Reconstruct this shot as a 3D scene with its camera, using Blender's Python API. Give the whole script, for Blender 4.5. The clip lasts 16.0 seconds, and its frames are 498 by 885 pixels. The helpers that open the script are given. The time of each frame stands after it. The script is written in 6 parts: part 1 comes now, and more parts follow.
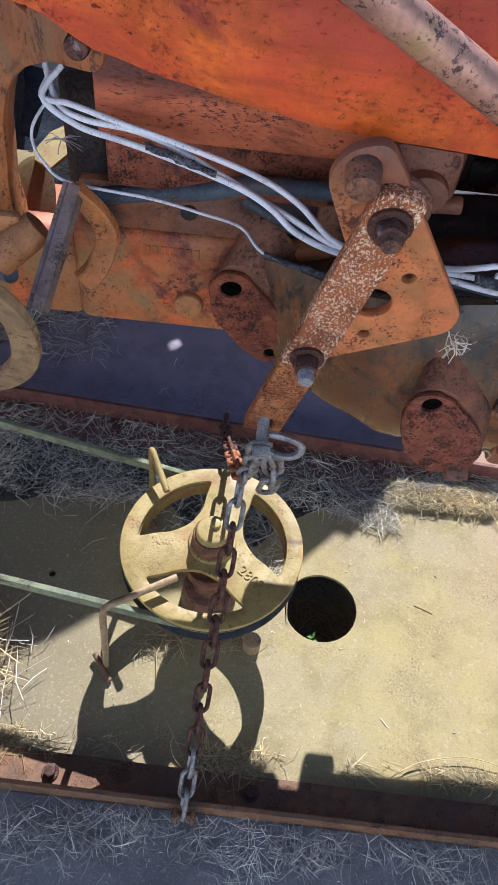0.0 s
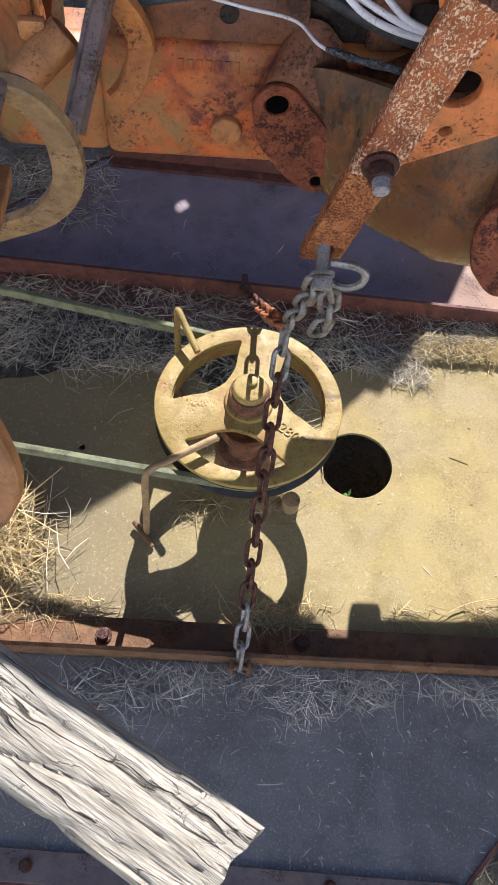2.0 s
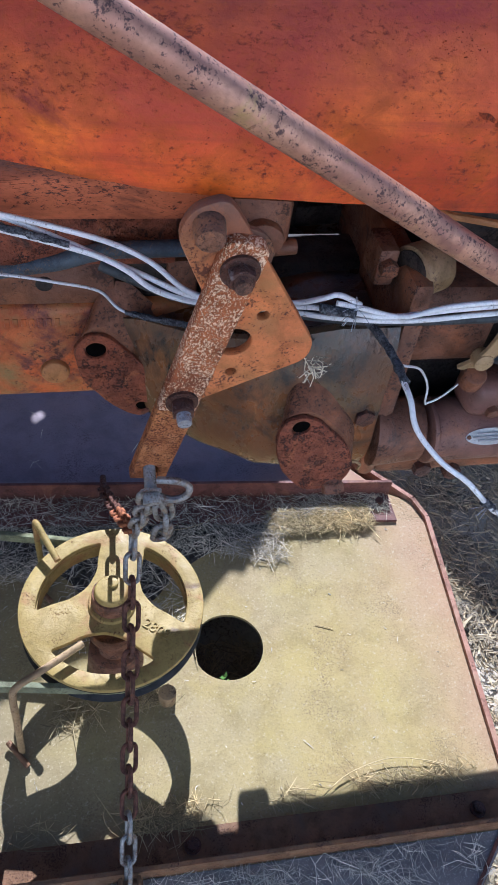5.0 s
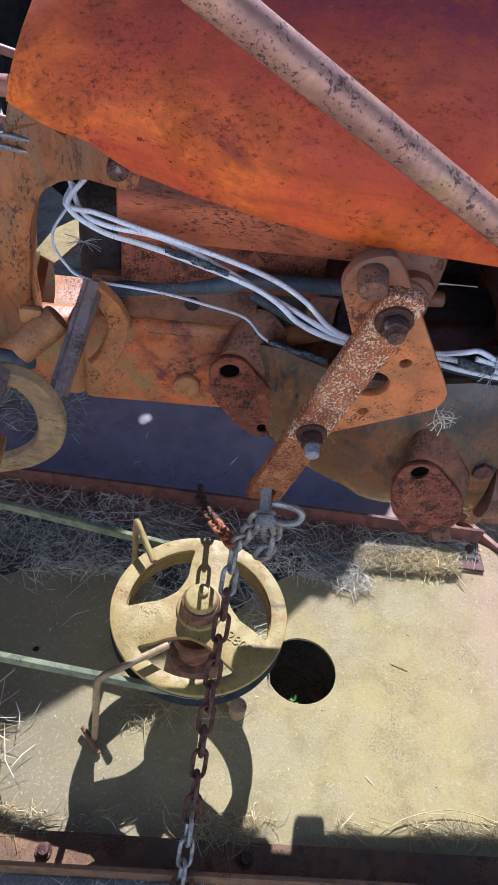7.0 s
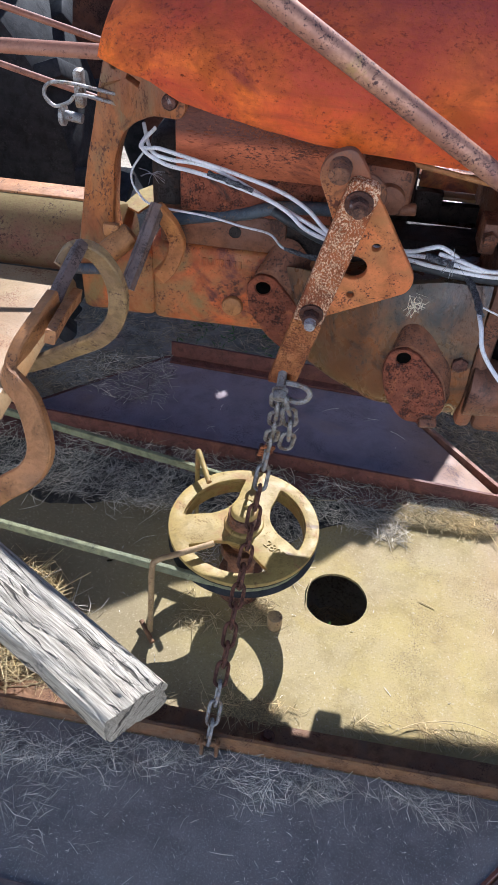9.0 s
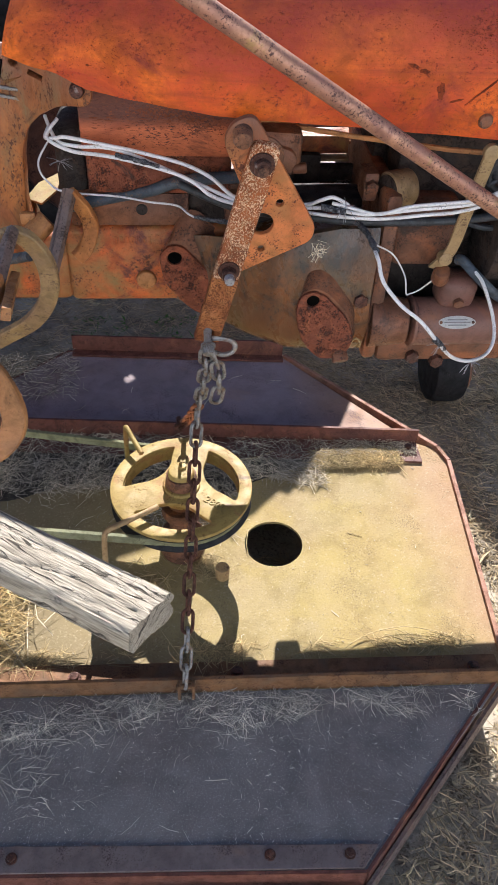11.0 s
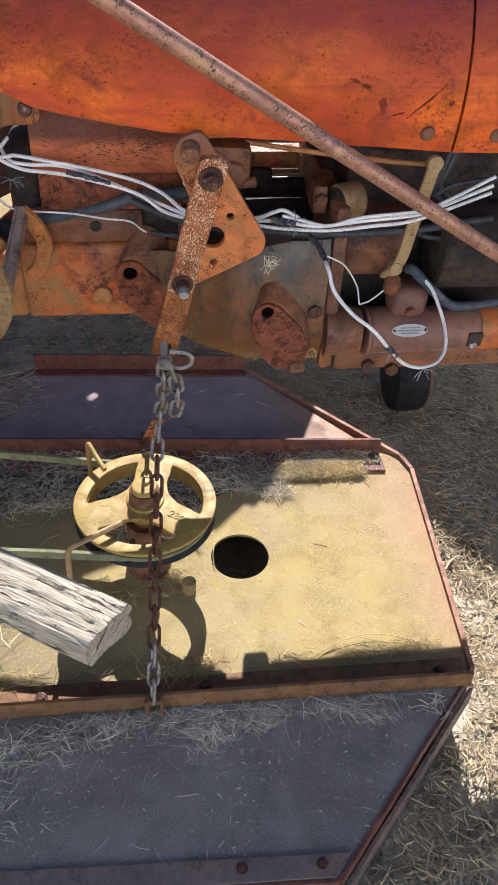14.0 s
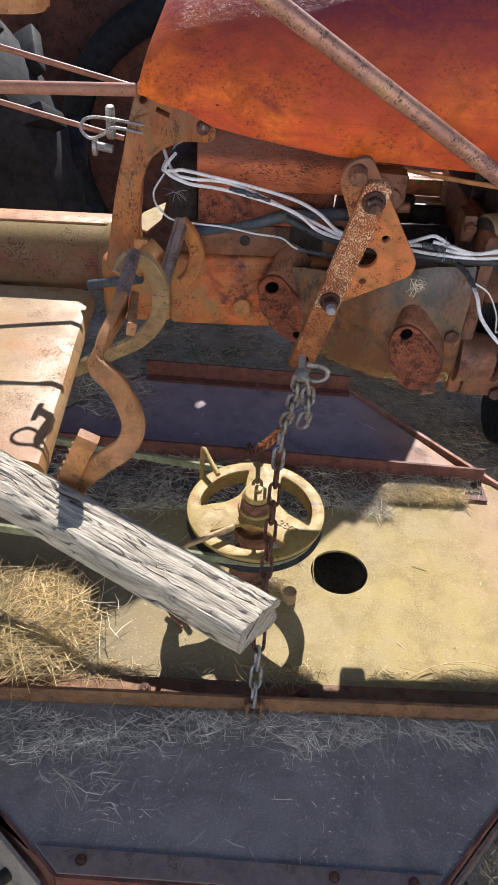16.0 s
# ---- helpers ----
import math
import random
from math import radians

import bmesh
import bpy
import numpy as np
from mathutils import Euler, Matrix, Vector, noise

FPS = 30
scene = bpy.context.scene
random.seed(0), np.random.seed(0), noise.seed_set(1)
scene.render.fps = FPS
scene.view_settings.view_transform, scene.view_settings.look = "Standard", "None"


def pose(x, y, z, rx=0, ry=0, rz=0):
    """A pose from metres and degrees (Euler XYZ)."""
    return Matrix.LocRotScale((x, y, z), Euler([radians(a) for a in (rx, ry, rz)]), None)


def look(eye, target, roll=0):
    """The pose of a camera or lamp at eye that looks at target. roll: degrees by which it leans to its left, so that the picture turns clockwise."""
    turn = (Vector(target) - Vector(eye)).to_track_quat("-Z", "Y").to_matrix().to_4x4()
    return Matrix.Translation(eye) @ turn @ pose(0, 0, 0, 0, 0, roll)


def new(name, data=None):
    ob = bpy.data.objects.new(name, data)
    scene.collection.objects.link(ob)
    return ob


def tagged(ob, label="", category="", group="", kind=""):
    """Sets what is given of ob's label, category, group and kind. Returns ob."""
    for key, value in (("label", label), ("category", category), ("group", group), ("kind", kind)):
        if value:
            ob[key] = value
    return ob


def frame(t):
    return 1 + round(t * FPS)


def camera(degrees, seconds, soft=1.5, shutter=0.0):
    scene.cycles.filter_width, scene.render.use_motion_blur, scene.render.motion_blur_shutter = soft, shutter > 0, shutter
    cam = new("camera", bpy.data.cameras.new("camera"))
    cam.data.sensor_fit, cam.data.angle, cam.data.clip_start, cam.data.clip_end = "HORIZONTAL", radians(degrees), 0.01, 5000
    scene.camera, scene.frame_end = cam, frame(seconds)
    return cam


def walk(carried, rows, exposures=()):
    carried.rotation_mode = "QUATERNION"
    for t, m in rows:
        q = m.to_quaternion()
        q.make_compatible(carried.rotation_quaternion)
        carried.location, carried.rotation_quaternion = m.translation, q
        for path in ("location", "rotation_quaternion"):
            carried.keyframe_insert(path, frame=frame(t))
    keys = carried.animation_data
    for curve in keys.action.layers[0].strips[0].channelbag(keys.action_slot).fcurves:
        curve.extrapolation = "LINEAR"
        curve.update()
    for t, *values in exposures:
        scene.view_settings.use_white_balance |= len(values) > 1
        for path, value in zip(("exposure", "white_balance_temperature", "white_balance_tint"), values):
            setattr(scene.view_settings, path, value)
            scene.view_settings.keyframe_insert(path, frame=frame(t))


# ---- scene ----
cam = camera(36.5, 16.0, 0.6)
PATH = [
    (0, (0.115, 0.077, 1.329), (0.144, 1.291, -0.26), 7.1),
    (0.5, (0.048, 0.057, 1.328), (0.1, 1.249, -0.277), 8.0),
    (1, (0.037, 0.064, 1.329), (0.115, 1.217, -0.303), 8.4),
    (1.5, (0.03, 0.086, 1.269), (0.113, 1.116, -0.444), 8.2),
    (2, (0.05, 0.054, 1.267), (0.135, 1.028, -0.477), 6.8),
    (2.5, (0.102, 0.046, 1.329), (0.349, 1.222, -0.27), 5.9),
    (3, (0.146, 0.035, 1.384), (0.56, 1.357, -0.059), 5.1),
    (3.2, (0.145, 0.044, 1.386), (0.604, 1.374, -0.035), 5.1),
    (5.3, (0.093, 0.043, 1.346), (0.449, 1.343, -0.131), 9.1),
    (5.5, (0.095, 0.043, 1.351), (0.436, 1.341, -0.132), 9.2),
    (6, (0.084, 0.038, 1.355), (0.391, 1.353, -0.121), 9.7),
    (6.5, (0.069, 0.04, 1.361), (0.319, 1.371, -0.11), 9.9),
    (7, (0.048, 0.038, 1.372), (0.22, 1.396, -0.087), 10.0),
    (7.5, (0.075, 0.013, 1.356), (0.13, 1.395, -0.089), 9.2),
    (8, (0.203, -0.093, 1.35), (0.118, 1.317, -0.066), 6.9),
    (8.2, (0.226, -0.131, 1.36), (0.059, 1.302, -0.025), 5.1),
    (10.3, (0.064, -0.37, 1.377), (0.118, 1.111, 0.034), 2.8),
    (10.5, (0.073, -0.375, 1.379), (0.168, 1.099, 0.03), 3.0),
    (11, (0.102, -0.379, 1.387), (0.27, 1.089, 0.039), 3.2),
    (11.5, (0.106, -0.383, 1.389), (0.309, 1.09, 0.052), 3.2),
    (12, (0.092, -0.386, 1.388), (0.306, 1.093, 0.059), 3.3),
    (12.5, (0.088, -0.39, 1.385), (0.308, 1.093, 0.061), 3.4),
    (13, (0.092, -0.392, 1.387), (0.321, 1.089, 0.062), 3.4),
    (13.5, (0.102, -0.391, 1.382), (0.343, 1.093, 0.063), 3.4),
    (14, (0.12, -0.392, 1.386), (0.362, 1.099, 0.075), 3.3),
    (14.5, (0.109, -0.394, 1.403), (0.315, 1.12, 0.113), 3.5),
    (15, (0.054, -0.405, 1.42), (0.185, 1.14, 0.157), 3.9),
    (15.5, (0.024, -0.408, 1.404), (0.081, 1.15, 0.152), 4.6),
    (16, (0.02, -0.423, 1.393), (0.094, 1.115, 0.116), 4.0),
]
walk(cam, [(t, look(eye, target, roll)) for t, eye, target, roll in PATH], exposures=((0.0, 1.51, 5200, 14), (1.5, 1.60, 5400, 14), (2.0, 1.58, 5800, 14), (2.5, 1.52, 5500, 14), (3.0, 1.42, 5100, 14), (5.5, 1.46, 5050, 14), (8.0, 1.49, 5050, 14), (10.5, 1.64, 6100, 14), (12.5, 1.58, 6100, 14), (14.6, 1.57, 6100, 14), (15.0, 1.69, 5850, 14), (15.4, 1.56, 6050, 14), (16.0, 1.47, 6050, 14)))

# ---- world, sun ----
SUN = Vector((0.205, 1.12, 1.0)).normalized()
world = bpy.data.worlds.new("world")
scene.world = world
world.use_nodes = True
wn = world.node_tree.nodes
sky = wn.new("ShaderNodeTexSky")
sky.sky_type = "NISHITA"
sky.sun_disc = False
sky.sun_elevation = math.asin(SUN.z)
sky.sun_rotation = math.atan2(SUN.x, SUN.y)
wn["Background"].inputs["Strength"].default_value = 0.046
sky.dust_density = 0.05
world.node_tree.links.new(sky.outputs["Color"], wn["Background"].inputs["Color"])
sun_data = bpy.data.lights.new("sun", "SUN")
sun_data.energy, sun_data.angle, sun_data.color = 3.5, radians(0.4), (1.0, 0.95, 0.87)
sun = new("sun", sun_data)
sun.matrix_world = Matrix.Translation((0, 0, 6)) @ SUN.to_track_quat("Z", "Y").to_matrix().to_4x4()


# ---- materials ----
def material(name, base, second, spots=None, amount=0.3, rough=0.6, metal=0.0, scale=8.0, fine=220.0, bump=0.25,
             stain=None, stain_amount=0.3, dust=None, dust_amount=0.3, stretch=(1, 1, 1), island=0.0, each=0.0, coat=0.0, oil=None, oil_amount=0.3, fade=None, fade2=None, mottle=0.75, spec=0.35, sharp=0.03, streak=None, streak_amount=0.5, cluster=0.40):
    """Two tones in broad noise, soft stains, dark oil, clustered pits of a third colour, dust; bump from grain.
    fade: axis, start, end and the tone it runs to, in places painted light or shade. Sizes in metres."""
    m = bpy.data.materials.new(name)
    m.use_nodes = True
    n, l = m.node_tree.nodes, m.node_tree.links
    bsdf = n["Principled BSDF"]
    co = n.new("ShaderNodeTexCoord")
    mp = n.new("ShaderNodeMapping")
    mp.inputs["Scale"].default_value = stretch
    l.new(co.outputs["Object"], mp.inputs["Vector"])

    def tex(sc, det=5, ro=0.6, dist=0.0):
        t = n.new("ShaderNodeTexNoise")
        t.inputs["Scale"].default_value, t.inputs["Detail"].default_value = sc, det
        t.inputs["Roughness"].default_value, t.inputs["Distortion"].default_value = ro, dist
        l.new(mp.outputs["Vector"], t.inputs["Vector"])
        return t.outputs["Fac"]

    def span(fac, lo, hi, a=0.0, b=1.0):
        r = n.new("ShaderNodeMapRange")
        for k, v in (("From Min", lo), ("From Max", hi), ("To Min", a), ("To Max", b)):
            r.inputs[k].default_value = v
        l.new(fac, r.inputs["Value"])
        return r.outputs["Result"]

    def calc(op, a, b):
        x = n.new("ShaderNodeMath")
        x.operation = op
        for sock, v in ((x.inputs[0], a), (x.inputs[1], b)):
            if isinstance(v, float):
                sock.default_value = v
            else:
                l.new(v, sock)
        return x.outputs[0]

    def mix(fac, a, b):
        x = n.new("ShaderNodeMix")
        x.data_type = "RGBA"
        l.new(fac, x.inputs["Factor"])
        for sock, v in ((x.inputs["A"], a), (x.inputs["B"], b)):
            if isinstance(v, tuple):
                sock.default_value = (*v, 1)
            else:
                l.new(v, sock)
        return x.outputs["Result"]

    broad, mid, grain = tex(scale, 5), tex(scale * 4.3, 7, 0.65, 0.4), tex(fine, 3, 0.7)
    col = mix(span(broad, 0.42, 0.60), base, second)
    col = mix(span(mid, 0.46, 0.64, 0.0, mottle), col, tuple(c * 0.45 for c in base))
    if stain:
        col = mix(span(tex(scale * 1.7, 6, 0.6, 0.8), 0.66 - 0.4 * stain_amount, 0.80 - 0.25 * stain_amount), col, stain)
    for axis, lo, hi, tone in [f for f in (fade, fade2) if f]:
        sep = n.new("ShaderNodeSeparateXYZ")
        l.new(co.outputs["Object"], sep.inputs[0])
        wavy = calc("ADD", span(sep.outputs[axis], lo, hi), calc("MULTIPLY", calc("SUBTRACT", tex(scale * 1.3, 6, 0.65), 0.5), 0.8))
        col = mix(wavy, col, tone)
    if streak:
        along = n.new("ShaderNodeMapping")
        along.inputs["Scale"].default_value = (3.0, 60.0, 85.0)
        l.new(co.outputs["Object"], along.inputs["Vector"])
        st = n.new("ShaderNodeTexNoise")
        st.inputs["Scale"].default_value, st.inputs["Detail"].default_value, st.inputs["Roughness"].default_value = 1.0, 6, 0.65
        l.new(along.outputs["Vector"], st.inputs["Vector"])
        col = mix(calc("MULTIPLY", span(st.outputs["Fac"], 0.50, 0.68), span(broad, 0.36, 0.60, 0.15, streak_amount)), col, streak)
    if oil:
        col = mix(span(tex(scale * 1.15, 8, 0.68, 1.4), 0.66 - 0.30 * oil_amount, 0.76 - 0.30 * oil_amount), col, oil)
    pits = None
    if spots:
        both = calc("ADD", calc("MULTIPLY", tex(scale * 3.0, 4, 0.6), cluster), calc("MULTIPLY", tex(fine * 1.3, 5, 0.75), 1.0 - cluster))
        edge = 0.63 - 0.23 * amount
        pits = span(both, edge - sharp, edge + sharp)
        col = mix(pits, col, spots)
    col = mix(span(grain, 0.50, 0.74, 0.0, 0.45), col, tuple(c * 0.45 for c in base))
    if dust:
        col = mix(span(tex(fine * 0.8, 6, 0.8), 0.68 - 0.3 * dust_amount, 0.74 - 0.2 * dust_amount, 0.0, 0.8), col, dust)
    if island or each:
        src = n.new("ShaderNodeNewGeometry").outputs["Random Per Island"] if island else n.new("ShaderNodeObjectInfo").outputs["Random"]
        hs = n.new("ShaderNodeHueSaturation")
        k = island or each
        l.new(span(src, 0, 1, 1 - k, 1 + k), hs.inputs["Value"])
        l.new(col, hs.inputs["Color"])
        col = hs.outputs["Color"]
    l.new(col, bsdf.inputs["Base Color"])
    rr = span(mid, 0.3, 0.7, max(rough - 0.14, 0.05), min(rough + 0.14, 1.0))
    if pits is not None:
        rr = calc("ADD", rr, calc("MULTIPLY", pits, 0.2))
    l.new(rr, bsdf.inputs["Roughness"])
    bsdf.inputs["Metallic"].default_value = metal
    bsdf.inputs["Specular IOR Level"].default_value = spec
    if coat:
        bsdf.inputs["Coat Weight"].default_value, bsdf.inputs["Coat Roughness"].default_value = coat, 0.35
    if bump:
        h = calc("ADD", calc("MULTIPLY", grain, 0.6), mid)
        if pits is not None:
            h = calc("SUBTRACT", h, calc("MULTIPLY", pits, 0.5))
        b = n.new("ShaderNodeBump")
        b.inputs["Strength"].default_value, b.inputs["Distance"].default_value = bump, 0.003
        l.new(h, b.inputs["Height"])
        l.new(b.outputs["Normal"], bsdf.inputs["Normal"])
    return m


# fade turns the hood maroon with height, painting the sky's sheen
ORANGE = material("faded_orange_paint_top_sheen", (0.84, 0.172, 0.013), (0.62, 0.088, 0.015), (0.15, 0.028, 0.018), 0.18, 0.55, scale=7, fine=190, bump=0.5, stain=(0.44, 0.052, 0.016), stain_amount=0.48, stretch=(0.75, 1, 1.0), oil=(0.24, 0.036, 0.020), oil_amount=0.22, fade=(2, 1.115, 1.235, (0.165, 0.027, 0.038)), mottle=0.8, spec=0.25, sharp=0.05, streak=(0.32, 0.047, 0.018), streak_amount=0.7, cluster=0.34)
ORANGE_RUST = material("pitted_orange_lever_paint", (0.58, 0.235, 0.065), (0.48, 0.175, 0.05), (0.12, 0.045, 0.022), 0.20, 0.6, scale=14, fine=240, bump=0.4, stain=(0.34, 0.15, 0.055), stain_amount=0.3, mottle=0.5)
PANEL = material("dull_red_panel", (0.60, 0.165, 0.062), (0.42, 0.105, 0.046), (0.075, 0.03, 0.022), 0.30, 0.55, scale=7, fine=240, bump=0.3, stain=(0.30, 0.072, 0.036), stain_amount=0.46, stretch=(0.5, 1, 1.2), oil=(0.105, 0.038, 0.024), oil_amount=0.26, fade=(2, 1.010, 1.026, (0.12, 0.042, 0.028)), streak=(0.13, 0.045, 0.028), streak_amount=0.9)
SCRATCH = material("dark_scraped_paint", (0.22, 0.046, 0.018), (0.30, 0.055, 0.016), (0.10, 0.03, 0.02), 0.3, 0.8, scale=30, fine=300, bump=0.3, spec=0.1)
DARK_RUST = material("dark_brown_rust", (0.27, 0.090, 0.046), (0.20, 0.066, 0.036), None, 0, 0.85, scale=30, fine=300, bump=0.2, spec=0.1)
CAST = material("oily_orange_casting", (0.64, 0.150, 0.038), (0.38, 0.155, 0.052), (0.10, 0.038, 0.024), 0.24, 0.45, scale=8, fine=200, bump=0.5, stain=(0.27, 0.175, 0.065), stain_amount=0.50, oil=(0.16, 0.048, 0.038), oil_amount=0.38, mottle=0.7)
# fade runs the casting to near black towards its top
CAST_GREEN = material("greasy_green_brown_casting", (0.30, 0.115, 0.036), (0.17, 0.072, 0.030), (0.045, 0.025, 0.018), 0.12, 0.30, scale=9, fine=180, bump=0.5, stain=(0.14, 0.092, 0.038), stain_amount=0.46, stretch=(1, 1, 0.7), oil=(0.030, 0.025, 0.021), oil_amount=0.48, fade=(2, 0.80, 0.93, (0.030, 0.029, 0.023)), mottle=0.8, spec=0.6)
RED_RUST = material("red_rusted_iron", (0.30, 0.082, 0.034), (0.20, 0.056, 0.026), (0.055, 0.022, 0.016), 0.33, 0.65, scale=20, fine=300, bump=0.9, stain=(0.42, 0.145, 0.052), stain_amount=0.28, oil=(0.05, 0.025, 0.018), oil_amount=0.28, sharp=0.02)
BRACKET = material("orange_bracket_paint", (0.74, 0.250, 0.078), (0.60, 0.185, 0.060), (0.12, 0.042, 0.024), 0.28, 0.5, scale=9, fine=240, bump=0.4, stain=(0.38, 0.165, 0.055), stain_amount=0.42, oil=(0.18, 0.080, 0.035), oil_amount=0.22, fade=(2, 1.01, 1.08, (0.17, 0.080, 0.052)), sharp=0.02, spec=0.25)
FLAKE = material("flaking_white_on_rust", (0.52, 0.150, 0.042), (0.30, 0.080, 0.026), (0.94, 0.66, 0.42), 0.46, 0.75, scale=12, fine=330, bump=1.0, stain=(0.085, 0.030, 0.016), stain_amount=0.36, stretch=(1.1, 1, 0.85), mottle=0.7, sharp=0.014, cluster=0.24)
RUST_BAR = material("orange_rust_bar", (0.60, 0.225, 0.070), (0.44, 0.145, 0.046), (0.14, 0.045, 0.022), 0.40, 0.8, scale=18, fine=360, bump=1.0, stain=(0.58, 0.26, 0.10), stain_amount=0.3, cluster=0.22, sharp=0.02)
PIPE = material("mottled_rusty_pipe", (0.52, 0.270, 0.170), (0.39, 0.185, 0.122), (0.080, 0.038, 0.034), 0.32, 0.40, metal=0.35, scale=20, fine=260, bump=0.05, stain=(0.26, 0.118, 0.090), stain_amount=0.42, oil=(0.40, 0.250, 0.10), oil_amount=0.24, mottle=0.5, spec=0.5, sharp=0.025, cluster=0.3)
# fade2 darkens the left end, painting shade into the yellow
DECK = material("worn_yellow_deck_paint_left_shade", (0.372, 0.282, 0.115), (0.335, 0.262, 0.130), (0.20, 0.145, 0.08), 0.16, 0.8, scale=3.6, fine=240, bump=0.3, stain=(0.370, 0.285, 0.105), stain_amount=0.34, dust=(0.48, 0.40, 0.26), dust_amount=0.40, fade=(0, 0.54, 0.80, (0.42, 0.245, 0.17)), fade2=(0, 0.14, -0.22, (0.22, 0.175, 0.10)), mottle=0.36, spec=0.18)
DECK_GREY = material("dusty_slate_steel", (0.215, 0.192, 0.175), (0.270, 0.245, 0.225), (0.12, 0.10, 0.09), 0.10, 0.45, scale=3, fine=420, bump=0.25, stain=(0.165, 0.142, 0.125), stain_amount=0.42, dust=(0.70, 0.67, 0.63), dust_amount=0.40, mottle=0.5, spec=0.6)
# fade paints the sunlit corner's warm tone; the base carries the sky's purple
DECK_BROWN = material("rust_brown_steel_lit_and_shaded", (0.31, 0.235, 0.245), (0.25, 0.195, 0.205), (0.120, 0.085, 0.083), 0.2, 0.6, scale=4, fine=300, bump=0.15, stain=(0.33, 0.23, 0.205), stain_amount=0.25, dust=(0.42, 0.38, 0.36), dust_amount=0.18, fade=(0, 0.36, 0.56, (0.33, 0.185, 0.10)), mottle=0.4, spec=0.25)
EDGE_STRIP = material("brown_grey_edge_steel", (0.20, 0.155, 0.140), (0.165, 0.125, 0.115), (0.09, 0.06, 0.05), 0.24, 0.5, scale=8, fine=300, bump=0.25, stain=(0.24, 0.15, 0.11), stain_amount=0.3, mottle=0.5, spec=0.4)
RAIL = material("rusty_angle_iron", (0.26, 0.130, 0.056), (0.19, 0.095, 0.046), (0.085, 0.040, 0.026), 0.26, 0.65, scale=8, fine=260, bump=0.4, stain=(0.15, 0.095, 0.058), stain_amount=0.42)
RAIL_FAR = material("red_rust_angle_iron", (0.185, 0.068, 0.046), (0.135, 0.055, 0.042), (0.07, 0.03, 0.025), 0.26, 0.6, scale=9, fine=260, bump=0.4, stain=(0.30, 0.13, 0.07), stain_amount=0.22)
CREAM = material("cream_pulley_paint", (0.385, 0.275, 0.088), (0.33, 0.232, 0.076), (0.126, 0.063, 0.025), 0.12, 0.5, scale=11, fine=240, bump=0.35, stain=(0.33, 0.165, 0.068), stain_amount=0.32, oil=(0.168, 0.101, 0.042), oil_amount=0.16, mottle=0.45, spec=0.2)
SHAFT = material("brown_rusted_spindle", (0.221, 0.098, 0.052), (0.130, 0.065, 0.042), (0.065, 0.033, 0.023), 0.36, 0.6, scale=18, fine=300, bump=0.5, stain=(0.351, 0.143, 0.058), stain_amount=0.3)
CHAIN = material("rusted_chain", (0.16, 0.065, 0.04), (0.105, 0.045, 0.03), (0.05, 0.022, 0.016), 0.4, 0.65, metal=0.2, scale=30, fine=500, bump=0.5, stain=(0.25, 0.10, 0.05), stain_amount=0.3)
GALV = material("dull_galvanised_steel", (0.390, 0.377, 0.351), (0.260, 0.260, 0.260), (0.156, 0.098, 0.065), 0.36, 0.45, metal=0.5, scale=30, fine=500, bump=0.4, stain=(0.364, 0.221, 0.104), stain_amount=0.35)
COPPER = material("bright_orange_rust", (0.44, 0.16, 0.06), (0.32, 0.105, 0.045), (0.14, 0.045, 0.025), 0.4, 0.8, scale=30, fine=500, bump=0.5)
BOLT = material("dark_rusty_bolt", (0.15, 0.060, 0.038), (0.10, 0.048, 0.036), (0.045, 0.022, 0.018), 0.4, 0.45, metal=0.25, scale=40, fine=500, bump=0.5, stain=(0.40, 0.36, 0.34), stain_amount=0.15)
STEEL = material("worn_bright_steel", (0.50, 0.50, 0.52), (0.36, 0.38, 0.42), (0.20, 0.11, 0.08), 0.36, 0.35, metal=0.6, scale=40, fine=500, bump=0.4)
BELT = material("grey_green_belt", (0.260, 0.260, 0.137), (0.202, 0.208, 0.124), (0.104, 0.098, 0.065), 0.3, 0.8, scale=12, fine=400, bump=0.3)
WIRE = material("white_wire_sheath", (0.825, 0.812, 0.800), (0.688, 0.675, 0.675), (0.300, 0.250, 0.213), 0.16, 0.4, scale=16, fine=300, bump=0.05, stain=(0.525, 0.475, 0.425), stain_amount=0.2, mottle=0.1)
TAPE = material("grey_frayed_tape", (0.11, 0.115, 0.13), (0.20, 0.20, 0.21), (0.04, 0.04, 0.045), 0.5, 0.7, scale=60, fine=400, bump=0.8)
BLACK = material("black_rubber_hose", (0.03, 0.034, 0.038), (0.05, 0.055, 0.062), (0.09, 0.08, 0.07), 0.2, 0.5, scale=20, fine=300, bump=0.2)
BLUE = material("blue_grey_hose", (0.058, 0.078, 0.104), (0.078, 0.098, 0.117), (0.156, 0.111, 0.078), 0.3, 0.5, scale=16, fine=300, bump=0.25)
PEDAL = material("olive_worn_pedal", (0.405, 0.262, 0.112), (0.300, 0.188, 0.098), (0.128, 0.075, 0.045), 0.26, 0.5, scale=12, fine=240, bump=0.3, stain=(0.225, 0.150, 0.090), stain_amount=0.4)
PEDAL_OR = material("orange_rust_pedal", (0.50, 0.225, 0.075), (0.36, 0.150, 0.050), (0.105, 0.045, 0.024), 0.18, 0.5, scale=11, fine=260, bump=0.35, stain=(0.25, 0.120, 0.052), stain_amount=0.34)
